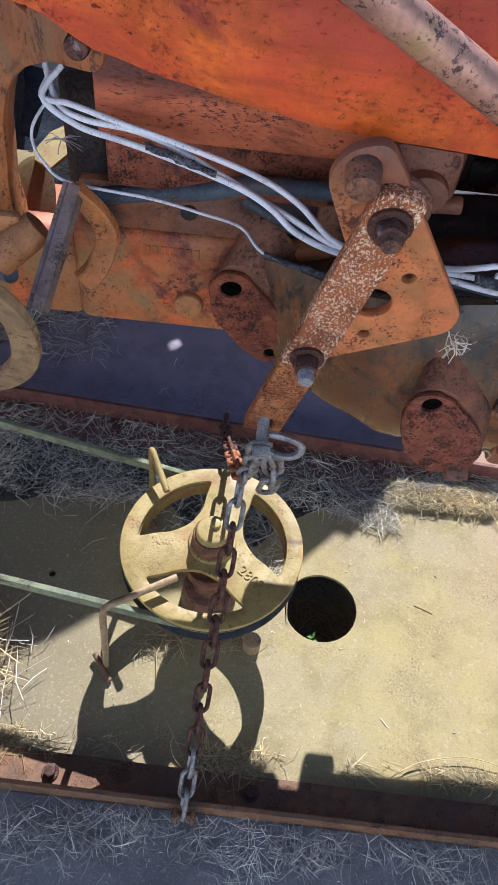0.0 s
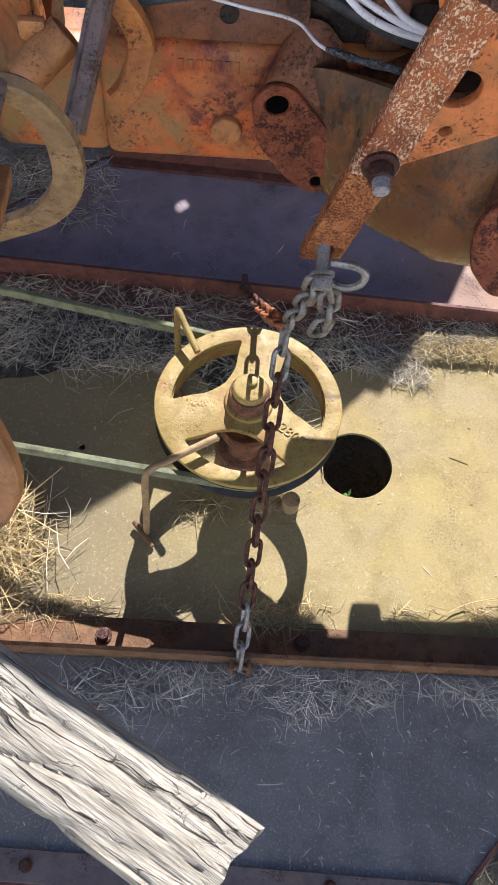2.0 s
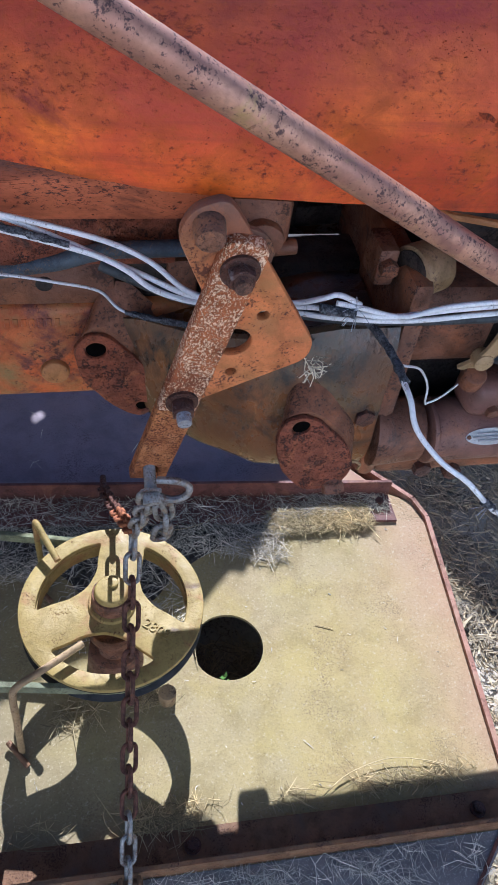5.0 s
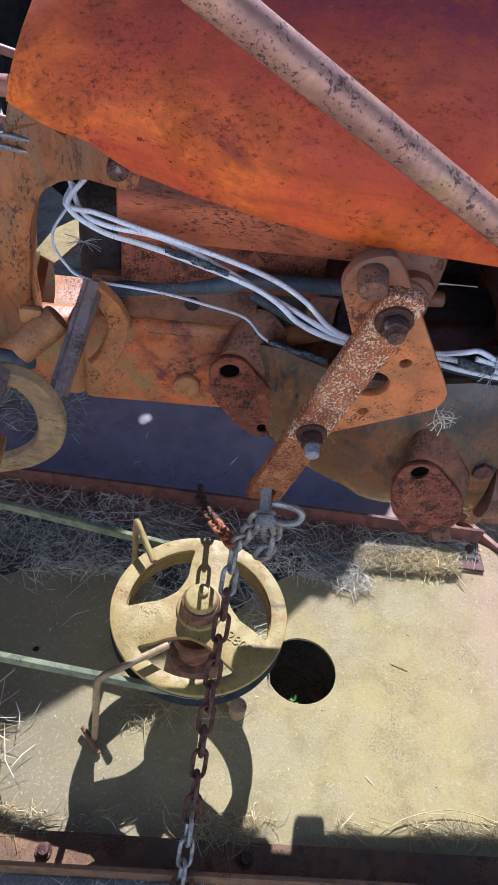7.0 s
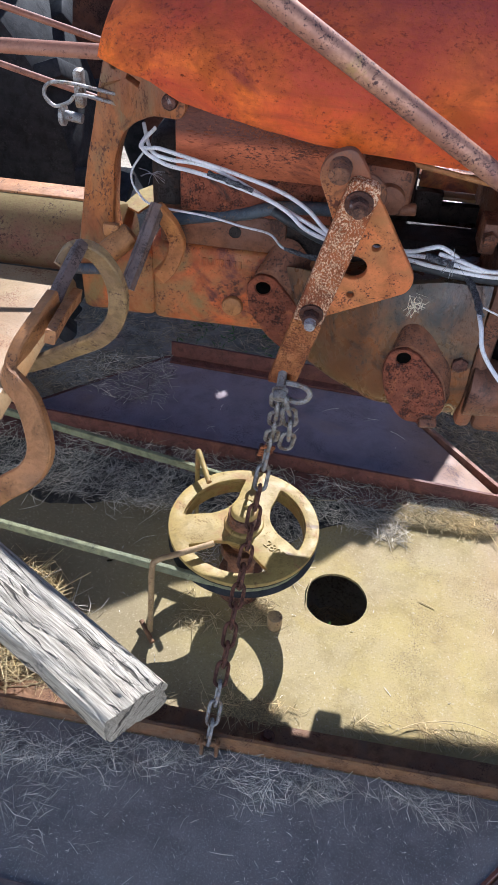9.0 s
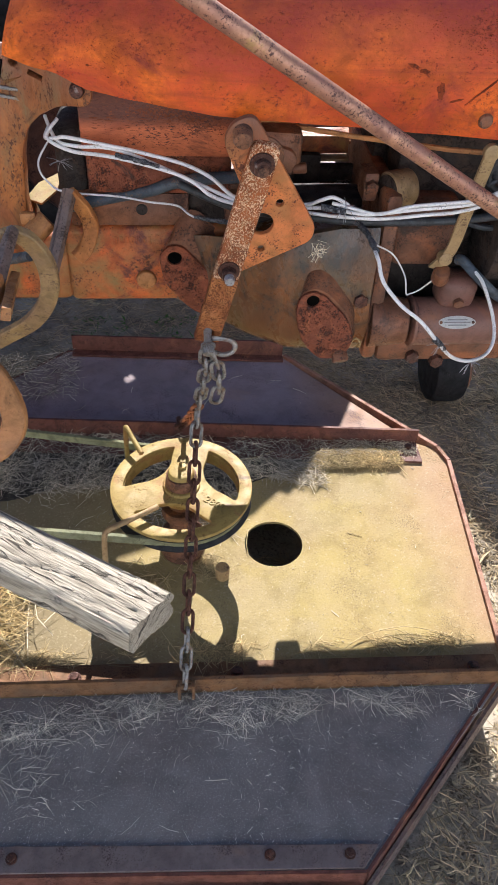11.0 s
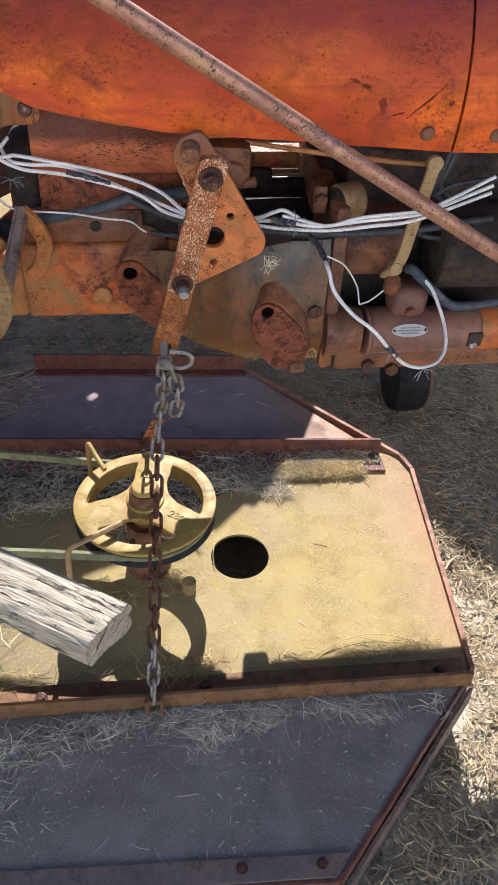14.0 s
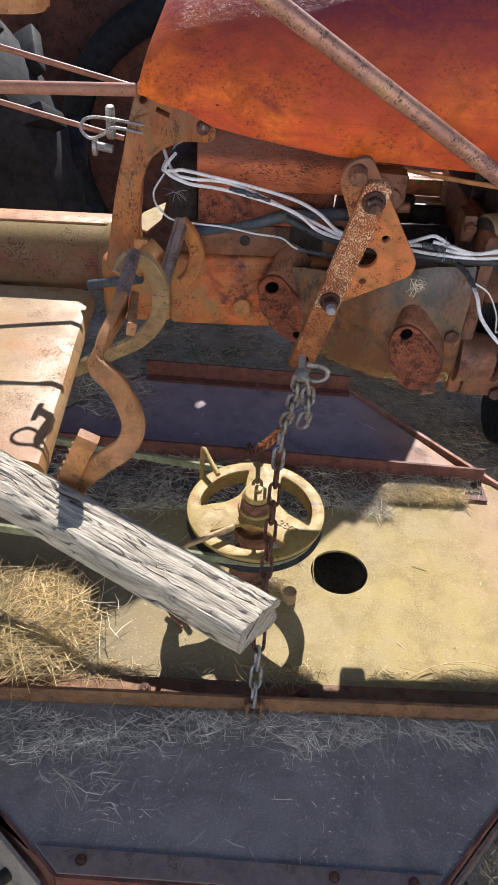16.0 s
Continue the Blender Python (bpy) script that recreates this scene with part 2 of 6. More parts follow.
POST = material("rust_streaked_post", (0.44, 0.150, 0.036), (0.28, 0.095, 0.034), (0.10, 0.040, 0.022), 0.28, 0.5, scale=13, fine=220, bump=0.4, stain=(0.20, 0.125, 0.055), stain_amount=0.46, stretch=(1, 1, 0.55), oil=(0.10, 0.045, 0.025), oil_amount=0.24, fade=(2, 1.06, 1.13, (0.20, 0.105, 0.070)), sharp=0.02)
ROD = material("pinkish_brown_rod", (0.34, 0.16, 0.10), (0.27, 0.115, 0.07), (0.10, 0.045, 0.03), 0.2, 0.45, scale=14, fine=260, bump=0.2, mottle=0.4)
PEDAL_DK = material("dark_worn_iron", (0.19, 0.140, 0.125), (0.23, 0.150, 0.110), (0.07, 0.048, 0.04), 0.3, 0.45, metal=0.1, scale=14, fine=280, bump=0.3)
PLATFORM = material("faded_peach_platform", (0.38, 0.265, 0.135), (0.34, 0.205, 0.095), (0.20, 0.080, 0.030), 0.22, 0.45, scale=5, fine=300, bump=0.3, stain=(0.35, 0.165, 0.055), stain_amount=0.38, dust=(0.46, 0.37, 0.24), dust_amount=0.15, fade=(1, 0.50, 0.30, (0.30, 0.155, 0.065)), mottle=0.35, spec=0.3)
LIP = material("faded_red_deck_edge", (0.38, 0.185, 0.120), (0.30, 0.135, 0.085), (0.12, 0.055, 0.038), 0.26, 0.65, scale=9, fine=260, bump=0.4, stain=(0.42, 0.26, 0.16), stain_amount=0.36)
STRAP = material("grey_beige_skirt_paint", (0.30, 0.255, 0.205), (0.25, 0.205, 0.16), (0.10, 0.07, 0.05), 0.2, 0.7, scale=8, fine=260, bump=0.3, mottle=0.4)
LEVER = material("yellowed_lever", (0.42, 0.28, 0.13), (0.34, 0.22, 0.11), (0.13, 0.07, 0.04), 0.24, 0.55, scale=16, fine=300, bump=0.3, mottle=0.5)
STARTER = material("purple_brown_starter_paint", (0.225, 0.112, 0.082), (0.185, 0.085, 0.066), (0.08, 0.038, 0.03), 0.22, 0.45, scale=9, fine=260, bump=0.3, stain=(0.30, 0.125, 0.06), stain_amount=0.32, oil=(0.07, 0.04, 0.03), oil_amount=0.22, mottle=0.6)
TUBE = material("dirty_maroon_tube", (0.22, 0.085, 0.06), (0.17, 0.075, 0.055), (0.07, 0.04, 0.03), 0.20, 0.7, scale=6, fine=220, bump=0.35, stain=(0.18, 0.15, 0.075), stain_amount=0.36, fade=(2, 0.80, 0.845, (0.20, 0.145, 0.06)), mottle=0.5, spec=0.1)
# near-black: dark iron, and painted shade in holes and gaps
DARK = material("dark_iron_and_gap_shade", (0.034, 0.026, 0.022), (0.056, 0.036, 0.026), (0.015, 0.012, 0.011), 0.36, 0.7, scale=12, fine=240, bump=0.6, stain=(0.098, 0.045, 0.022), stain_amount=0.25)
BROWN = material("brown_engine_iron", (0.25, 0.10, 0.048), (0.17, 0.080, 0.050), (0.060, 0.030, 0.022), 0.28, 0.45, scale=9, fine=240, bump=0.5, stain=(0.36, 0.125, 0.052), stain_amount=0.28, oil=(0.05, 0.032, 0.025), oil_amount=0.32)
TYRE = material("old_black_tyre", (0.013, 0.013, 0.014), (0.020, 0.020, 0.022), (0.036, 0.035, 0.033), 0.22, 0.75, scale=9, fine=160, bump=0.3)
# black that paints the shade inside the lug holes
HOLE_SHADE = material("black_hole_shade", (0.004, 0.0035, 0.003), (0.007, 0.006, 0.005), None, 0, 0.95, scale=20, bump=0, spec=0.0)
RIM = material("brown_wheel_rim", (0.15, 0.058, 0.035), (0.095, 0.042, 0.03), (0.035, 0.018, 0.013), 0.3, 0.7, scale=7, fine=160, bump=0.3, stain=(0.20, 0.075, 0.035), stain_amount=0.3)
BADGE = material("white_badge", (0.88, 0.87, 0.84), (0.82, 0.81, 0.78), (0.5, 0.45, 0.4), 0.10, 0.4, scale=60, fine=500, bump=0.05, mottle=0.1)
INK = material("grey_lettering", (0.42, 0.40, 0.38), (0.36, 0.34, 0.33), None, 0, 0.6, scale=60, bump=0)
STRAW = material("dry_grass_clippings", (0.68, 0.59, 0.43), (0.40, 0.35, 0.28), None, 0, 0.75, scale=7, fine=300, bump=0, island=0.8, mottle=0.3)
HEAP = material("yellow_straw", (0.56, 0.42, 0.20), (0.40, 0.31, 0.16), None, 0, 0.75, scale=7, fine=300, bump=0, island=0.6, mottle=0.3)
OLD_STRAW = material("grey_bleached_straw", (0.82, 0.76, 0.64), (0.58, 0.53, 0.44), None, 0, 0.8, scale=7, fine=300, bump=0, island=0.5)
GROUND_STRAW = material("weathered_ground_straw", (0.58, 0.45, 0.27), (0.43, 0.345, 0.22), None, 0, 0.8, scale=7, fine=300, bump=0, island=0.5, mottle=0.3)
PALE = material("pale_bounce_wall_paint", (0.70, 0.74, 0.80), (0.64, 0.68, 0.74), (0.45, 0.46, 0.48), 0.12, 0.8, scale=1.5, fine=60, bump=0.3, mottle=0.15)
CHIP = material("dry_wood_chips", (0.54, 0.44, 0.27), (0.42, 0.335, 0.21), None, 0, 0.85, scale=9, fine=300, bump=0.2, island=0.5)
SOIL = material("soil_chaff_and_pulley_shade", (0.04, 0.034, 0.028), (0.065, 0.055, 0.043), (0.14, 0.115, 0.08), 0.35, 0.95, scale=20, fine=260, bump=1.0)
LEAF = material("green_leaf", (0.10, 0.22, 0.03), (0.13, 0.26, 0.05), None, 0, 0.6, scale=30, fine=300, bump=0)
GROUND = material("straw_littered_dirt", (0.40, 0.34, 0.25), (0.53, 0.46, 0.36), (0.14, 0.11, 0.08), 0.30, 0.95, scale=3, fine=130, bump=0.8, dust=(0.60, 0.52, 0.40), dust_amount=0.40)


def wood_material():
    """Grey weathered wood with long wavy checks along the grain, which runs along x."""
    m = bpy.data.materials.new("weathered_grey_timber")
    m.use_nodes = True
    n, l = m.node_tree.nodes, m.node_tree.links
    bsdf = n["Principled BSDF"]
    co = n.new("ShaderNodeTexCoord")

    def tex(sc, stretch, det, dist, ro=0.6):
        mp = n.new("ShaderNodeMapping")
        mp.inputs["Scale"].default_value = (stretch, 1, 1)
        l.new(co.outputs["Object"], mp.inputs["Vector"])
        t = n.new("ShaderNodeTexNoise")
        for k, v in (("Scale", sc), ("Detail", det), ("Distortion", dist), ("Roughness", ro)):
            t.inputs[k].default_value = v
        l.new(mp.outputs["Vector"], t.inputs["Vector"])
        return t.outputs["Fac"]

    def calc(op, a, b, c=0.0):
        x = n.new("ShaderNodeMath")
        x.operation = op
        for sock, v in zip(x.inputs, (a, b, c)):
            if isinstance(v, float):
                sock.default_value = v
            else:
                l.new(v, sock)
        return x.outputs[0]

    def near(fac, at, width):
        """1 on the contour of fac at a value, falling to 0 over the width."""
        d = calc("ABSOLUTE", calc("SUBTRACT", fac, at), 0.0)
        return calc("MAXIMUM", calc("SUBTRACT", 1.0, calc("DIVIDE", d, width)), 0.0)

    def mix(fac, a, b):
        x = n.new("ShaderNodeMix")
        x.data_type = "RGBA"
        l.new(fac, x.inputs["Factor"])
        for sock, v in ((x.inputs["A"], a), (x.inputs["B"], b)):
            if isinstance(v, tuple):
                sock.default_value = (*v, 1)
            else:
                l.new(v, sock)
        return x.outputs["Result"]

    fib, tone = tex(420, 0.08, 5, 0.2), tex(26, 0.3, 5, 0.4)
    sep = n.new("ShaderNodeSeparateXYZ")
    l.new(co.outputs["Object"], sep.inputs[0])
    across = calc("ADD", sep.outputs[1], sep.outputs[2])

    def checks(pitch, sway, jag, width, shift):
        """Long dark checks one pitch apart that sway, fork and fade along the grain."""
        v = calc("ADD", calc("DIVIDE", across, pitch), shift)
        v = calc("ADD", v, calc("MULTIPLY", tex(9, 0.5, 3, 0.3), sway))
        v = calc("ADD", v, calc("MULTIPLY", tex(90, 0.35, 4, 0.5), jag))
        d = calc("ABSOLUTE", calc("SUBTRACT", calc("FRACT", v, 0.0), 0.5), 0.0)
        w = calc("MULTIPLY", calc("MAXIMUM", calc("SUBTRACT", tex(38, 0.25, 3, 0.6), 0.39), 0.0), width)
        return calc("MINIMUM", calc("MAXIMUM", calc("MULTIPLY", calc("SUBTRACT", w, d), 14.0), 0.0), 1.0)

    crack = calc("MAXIMUM", checks(0.013, 4.0, 0.8, 0.48, 0.2), checks(0.0055, 8.0, 0.9, 0.36, 0.6))
    cross = tex(55, 0.9, 3, 1.2)
    crack = calc("MAXIMUM", crack, calc("MULTIPLY", near(cross, 0.52, 0.008), calc("GREATER_THAN", tone, 0.55)))
    ramp = n.new("ShaderNodeMapRange")
    ramp.inputs["From Min"].default_value, ramp.inputs["From Max"].default_value = 0.36, 0.60
    l.new(calc("ADD", calc("MULTIPLY", fib, 0.55), calc("MULTIPLY", tone, 0.45)), ramp.inputs["Value"])
    col = mix(ramp.outputs["Result"], (0.19, 0.162, 0.118), (0.57, 0.50, 0.39))
    col = mix(crack, col, (0.075, 0.062, 0.046))
    l.new(col, bsdf.inputs["Base Color"])
    bsdf.inputs["Roughness"].default_value = 0.95
    b = n.new("ShaderNodeBump")
    b.inputs["Strength"].default_value, b.inputs["Distance"].default_value = 0.9, 0.005
    l.new(calc("SUBTRACT", calc("MULTIPLY", fib, 0.7), crack), b.inputs["Height"])
    l.new(b.outputs["Normal"], bsdf.inputs["Normal"])
    return m


WOOD = wood_material()


# ---- mesh helpers ----
def part(name, bm, mat, parent=None, label="", smooth=True):
    """Links a bmesh built in world metres as one mesh object, under parent if given."""
    me = bpy.data.meshes.new(name)
    bmesh.ops.recalc_face_normals(bm, faces=bm.faces)
    bm.to_mesh(me)
    bm.free()
    me.materials.append(mat)
    if smooth:
        me.shade_smooth()
        me.set_sharp_from_angle(angle=radians(38))
    ob = new(name, me)
    if parent is not None:
        hang(ob, parent)
    if label:
        ob["label"] = label
    return ob


def hang(ob, parent):
    """Parents ob, whose mesh stands in world metres."""
    ob.parent = parent
    top = parent
    while top.parent is not None:
        top = top.parent
    if parent is top:
        ob.matrix_parent_inverse = Matrix.Translation(parent.location).inverted()


def thing(name, at, label, category, group="", kind=""):
    e = new(name)
    e.location = at
    e.empty_display_size = 0.05
    return tagged(e, label, category, group, kind)


def box(bm, x0, x1, y0, y1, z0, z1, bevel=0.0, m=None, seg=2):
    r = bmesh.ops.create_cube(bm, size=1.0, matrix=Matrix.LocRotScale(((x0 + x1) / 2, (y0 + y1) / 2, (z0 + z1) / 2), None, (x1 - x0, y1 - y0, z1 - z0)))
    vs = r["verts"]
    if bevel:
        es = list({e for v in vs for e in v.link_edges})
        out = bmesh.ops.bevel(bm, geom=es, offset=bevel, segments=seg, affect="EDGES", profile=0.5)
        vs = list({v for f in out["faces"] for v in f.verts} | {v for v in vs if v.is_valid})
    if m is not None:
        bmesh.ops.transform(bm, matrix=m, verts=vs)
    return vs


def cyl(bm, p, q, r0, r1=None, seg=24, bevel=0.0):
    p, q = Vector(p), Vector(q)
    d = q - p
    m = Matrix.Translation((p + q) / 2) @ d.to_track_quat("Z", "Y").to_matrix().to_4x4()
    out = bmesh.ops.create_cone(bm, cap_ends=True, segments=seg, radius1=r0, radius2=r0 if r1 is None else r1, depth=d.length, matrix=m)
    if bevel:
        es = [e for e in {e for v in out["verts"] for e in v.link_edges} if any(len(f.verts) > 4 for f in e.link_faces)]
        bmesh.ops.bevel(bm, geom=es, offset=bevel, segments=2, affect="EDGES", profile=0.5)


def hexa(bm, p, q, r):
    cyl(bm, p, q, r, seg=6, bevel=r * 0.12)


def spline(pts, n=6):
    pts = [Vector(p) for p in pts]
    out = []
    for i in range(len(pts) - 1):
        a, b, c, d = pts[max(i - 1, 0)], pts[i], pts[i + 1], pts[min(i + 2, len(pts) - 1)]
        for k in range(n):
            t = k / n
            out.append(0.5 * ((2 * b) + (c - a) * t + (2 * a - 5 * b + 4 * c - d) * t * t + (3 * b - a - 3 * c + d) * t ** 3))
    return out + [pts[-1]]


def sweep(bm, pts, ring, closed=False, up=None):
    """Sweeps a closed 2D ring along pts. up: the direction that the ring's second axis
    keeps to, or a list of directions for its first axis."""
    pts = [Vector(p) for p in pts]
    n = len(pts)
    rows, side = [], None
    for i, p in enumerate(pts):
        a = pts[(i - 1) % n] if closed or i else pts[0]
        b = pts[(i + 1) % n] if closed or i < n - 1 else pts[-1]
        t = (b - a).normalized()
        if isinstance(up, list):
            side = (up[i] - t * up[i].dot(t)).normalized()
        elif up is not None:
            side = t.cross(Vector(up)).normalized()
        elif side is None:
            side = t.cross(Vector((0, 0, 1)) if abs(t.z) < 0.9 else Vector((0, 1, 0))).normalized()
        else:
            side = (side - t * side.dot(t)).normalized()
        v = side.cross(t)
        rows.append([bm.verts.new(p + side * x + v * y) for x, y in ring])
    k = len(ring)
    for i in range(n if closed else n - 1):
        r0, r1 = rows[i], rows[(i + 1) % n]
        for j in range(k):
            bm.faces.new((r0[j], r0[(j + 1) % k], r1[(j + 1) % k], r1[j]))
    if not closed:
        bm.faces.new(list(reversed(rows[0])))
        bm.faces.new(rows[-1])


def circle(r, seg=10):
    return [(r * math.cos(2 * math.pi * i / seg), r * math.sin(2 * math.pi * i / seg)) for i in range(seg)]


def rect(w, h, c=0.15):
    """A rectangle with cut corners."""
    w, h = w / 2, h / 2
    k = c * min(w, h) * 2
    return [(-w + k, -h), (w - k, -h), (w, -h + k), (w, h - k), (w - k, h), (-w + k, h), (-w, h - k), (-w, -h + k)]


def plate(bm, outline, holes, m, depth, bevel=0.0):
    """A flat plate with round-or-other holes: 2D outlines in the plane of m, from 0 down to -depth along its z."""
    loops = [outline] + list(holes)
    edges = []
    for lp in loops:
        vs = [bm.verts.new((x, y, 0)) for x, y in lp]
        edges += [bm.edges.new((vs[i], vs[(i + 1) % len(vs)])) for i in range(len(vs))]
    out = bmesh.ops.triangle_fill(bm, use_beauty=True, use_dissolve=False, edges=edges, normal=(0, 0, 1))
    faces = [g for g in out["geom"] if isinstance(g, bmesh.types.BMFace)]
    ext = bmesh.ops.extrude_face_region(bm, geom=faces)
    vs = [g for g in ext["geom"] if isinstance(g, bmesh.types.BMVert)]
    bmesh.ops.translate(bm, verts=vs, vec=(0, 0, -depth))
    top = {v for f in faces if f.is_valid for v in f.verts}
    allv = list(set(vs) | top | {v for e in edges if e.is_valid for v in e.verts})
    if bevel:
        bmesh.ops.recalc_face_normals(bm, faces=bm.faces)
        es = [e for e in {e for v in allv for e in v.link_edges} if len(e.link_faces) == 2 and e.calc_face_angle(0) > 1.2 and abs(e.verts[0].co.z - e.verts[1].co.z) < 1e-6]
        res = bmesh.ops.bevel(bm, geom=es, offset=bevel, segments=2, affect="EDGES", profile=0.5)
        allv = list({v for v in allv if v.is_valid} | set(res["verts"]))
    bmesh.ops.transform(bm, matrix=m, verts=[v for v in allv if v.is_valid])


def ring2(cx, cy, r, seg=24):
    return [(cx + r * math.cos(2 * math.pi * i / seg), cy + r * math.sin(2 * math.pi * i / seg)) for i in range(seg)]


def rounded(poly, r, n=4):
    """Rounds the corners of a 2D polygon."""
    out = []
    k = len(poly)
    for i in range(k):
        a, b, c = Vector(poly[i - 1]), Vector(poly[i]), Vector(poly[(i + 1) % k])
        rr = min(r, (a - b).length * 0.45, (c - b).length * 0.45)
        p, q = b + (a - b).normalized() * rr, b + (c - b).normalized() * rr
        for j in range(n + 1):
            t = j / n
            out.append(tuple(p * (1 - t) ** 2 + b * 2 * t * (1 - t) + q * t * t))
    return out


def facing(y):
    """The plane of plates that face the camera's side: 2D x, y become world x, z; depth runs away from the viewer."""
    return Matrix(((1, 0, 0, 0), (0, 0, -1, y), (0, 1, 0, 0), (0, 0, 0, 1)))


def shake(bm, amount, scale):
    for v in bm.verts:
        v.co += noise.noise_vector(v.co * scale) * amount


# ---- ground ----
bm = bmesh.new()
bmesh.ops.create_grid(bm, x_segments=120, y_segments=120, size=30)
for v in bm.verts:
    r = math.hypot(v.co.x, v.co.y)
    v.co.x *= 0.06 + 0.94 * min(r / 30, 1) ** 1.2
    v.co.y *= 0.06 + 0.94 * min(r / 30, 1) ** 1.2
    v.co.z = noise.noise(v.co * 2.3) * 0.012 + noise.noise(v.co * 9) * 0.006 - 0.012
tagged(part("ground", bm, GROUND), "grey-brown dirt littered with dry clippings", "ground", kind="structure")

# unseen pale wall added behind the viewer to bounce sunlight onto the tractor
bm = bmesh.new()
box(bm, -7.0, 7.0, -3.55, -3.4, -0.05, 2.8, 0.01)
tagged(part("wall_south", bm, PALE), "plain pale wall, unseen, added to bounce sunlight", "wall", kind="structure")

# ---- mower deck ----
DZ = 0.17
deck = thing("mower_deck", (0.09, 0.65, 0.0), "worn yellow steel mower deck hung under an old tractor", "mower deck")
A, B, C, E2 = (0.672, 0.322), (0.714, 0.862), (0.700, 0.908), (0.372, 1.285)
F, G, H2, I2, J, K = (-0.205, 1.325), (-0.53, 1.03), (-0.575, 0.96), (-0.60, 0.385), (-0.20, 0.030), (0.357, 0.002)
nr = lambda x: 0.3035 - 0.020 * (x - 0.1)      # line of the near rail
fr = lambda x: 0.972 - 0.075 * (x - 0.1)       # line of the far rail
level = Matrix.Translation((0, 0, DZ))
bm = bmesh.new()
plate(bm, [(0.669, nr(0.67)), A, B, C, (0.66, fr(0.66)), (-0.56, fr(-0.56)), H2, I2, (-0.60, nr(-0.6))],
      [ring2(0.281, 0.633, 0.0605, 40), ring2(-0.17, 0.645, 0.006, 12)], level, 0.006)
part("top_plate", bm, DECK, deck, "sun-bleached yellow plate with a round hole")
bm = bmesh.new()
plate(bm, [(0.655, nr(0.655) - 0.001), (-0.595, nr(-0.595) - 0.001), (-0.59, 0.375), J, K], [], level, 0.006)
part("near_wing", bm, DECK_GREY, deck, "slate-grey dusty steel wing in shade", False)
bm = bmesh.new()
plate(bm, [(-0.555, fr(-0.555) + 0.001), (0.655, fr(0.655) + 0.001), E2, F, G], [], level, 0.006)
part("far_wing", bm, DECK_BROWN, deck, "dark rust-brown steel wing in shade", False)


def strip(bm, p, q, z0, z1, flare, thick):
    """An upright strip from p to q that leans outward by flare at its foot."""
    p, q = Vector((*p, 0)), Vector((*q, 0))
    o = (q - p).cross(Vector((0, 0, 1))).normalized()
    vs = []
    for e in (p, q):
        for z, off in ((z1, 0), (z1, thick), (z0, flare + thick), (z0, flare)):
            vs.append(bm.verts.new(e + o * off + Vector((0, 0, z))))
    for i in range(4):
        bm.faces.new((vs[i], vs[(i + 1) % 4], vs[4 + (i + 1) % 4], vs[4 + i]))
    bm.faces.new(vs[3::-1])
    bm.faces.new(vs[4:])


corners = [K, A, B, C, E2, F, G, H2, I2, J]
for i in range(len(corners)):
    bm = bmesh.new()
    worn = i in (1, 2, 3)
    strip(bm, corners[i], corners[(i + 1) % len(corners)], 0.035, DZ + (0.009 if worn else 0.003), 0.004, 0.009 if worn else 0.005)
    part("skirt", bm, LIP if worn else RAIL_FAR, deck)
bm = bmesh.new()
strip(bm, (0.352, -0.014), (0.684, 0.318), 0.085, 0.128, 0.004, 0.006)
part("skirt_strap", bm, PEDAL_DK, deck, "loose rusty strap along the skirt")
bm = bmesh.new()
strip(bm, (-0.60, 0.372), (-0.225, 0.030), 0.060, 0.140, 0.030, 0.006)
part("skirt_strap", bm, STRAP, deck, "grey-beige plate along the skirt")
# a near-black disc stands for the shaded hole in the strap
bm = bmesh.new()
cyl(bm, (-0.287, 0.058, 0.096), (-0.300, 0.044, 0.098), 0.011, seg=18)
part("plate_hole", bm, DARK, deck)
bm = bmesh.new()
box(bm, 0.352, 0.362, -0.052, -0.030, 0.05, 0.125, 0.002)
part("strap_bracket", bm, RAIL, deck)


def angle_iron(name, x0, x1, line, leg, flange, mat, parent, label, turn=1):
    """An angle along x: an upright leg on the line and a flange on the deck, beyond it (turn 1) or before it (turn -1)."""
    bm = bmesh.new()
    t = 0.006
    prof = [(0, 0), (0, leg), (t, leg), (t, t), (flange, t), (flange, 0)]
    rows = []
    n = 24
    for i in range(n + 1):
        x = x0 + (x1 - x0) * i / n
        w = noise.noise(Vector((x * 3, 0, leg * 50))) * 0.0015
        rows.append([bm.verts.new((x, line(x) + turn * (py + w), DZ + 0.001 + pz)) for py, pz in prof])
    for a, b in zip(rows, rows[1:]):
        for j in range(6):
            bm.faces.new((a[j], a[(j + 1) % 6], b[(j + 1) % 6], b[j]))
    bm.faces.new(rows[0])
    bm.faces.new(rows[-1])
    bmesh.ops.recalc_face_normals(bm, faces=bm.faces)
    return part(name, bm, mat, parent, label, False)


near_rail = angle_iron("near_rail", -0.60, 0.662, nr, 0.040, 0.055, RAIL, deck, "rusty brown angle iron bolted to the deck")
far_rail = angle_iron("far_rail", -0.56, 0.655, fr, 0.046, 0.070, RAIL_FAR, deck, "red-rusted angle iron", -1)
edge_far = angle_iron("far_flange", -0.195, 0.37, lambda x: 1.312 - 0.07 * (x - 0.1), 0.050, 0.030, RAIL_FAR, deck, "dark red angle along the far edge", -1)
bm = bmesh.new()
plate(bm, [(-0.198, 0.030), (0.354, 0.004), (0.382, 0.036), (-0.238, 0.070)], [], Matrix.Translation((0, 0, DZ + 0.005)), 0.005, 0.001)
part("near_flange", bm, EDGE_STRIP, deck, "purple-brown strip along the near edge", False)
bm = bmesh.new()
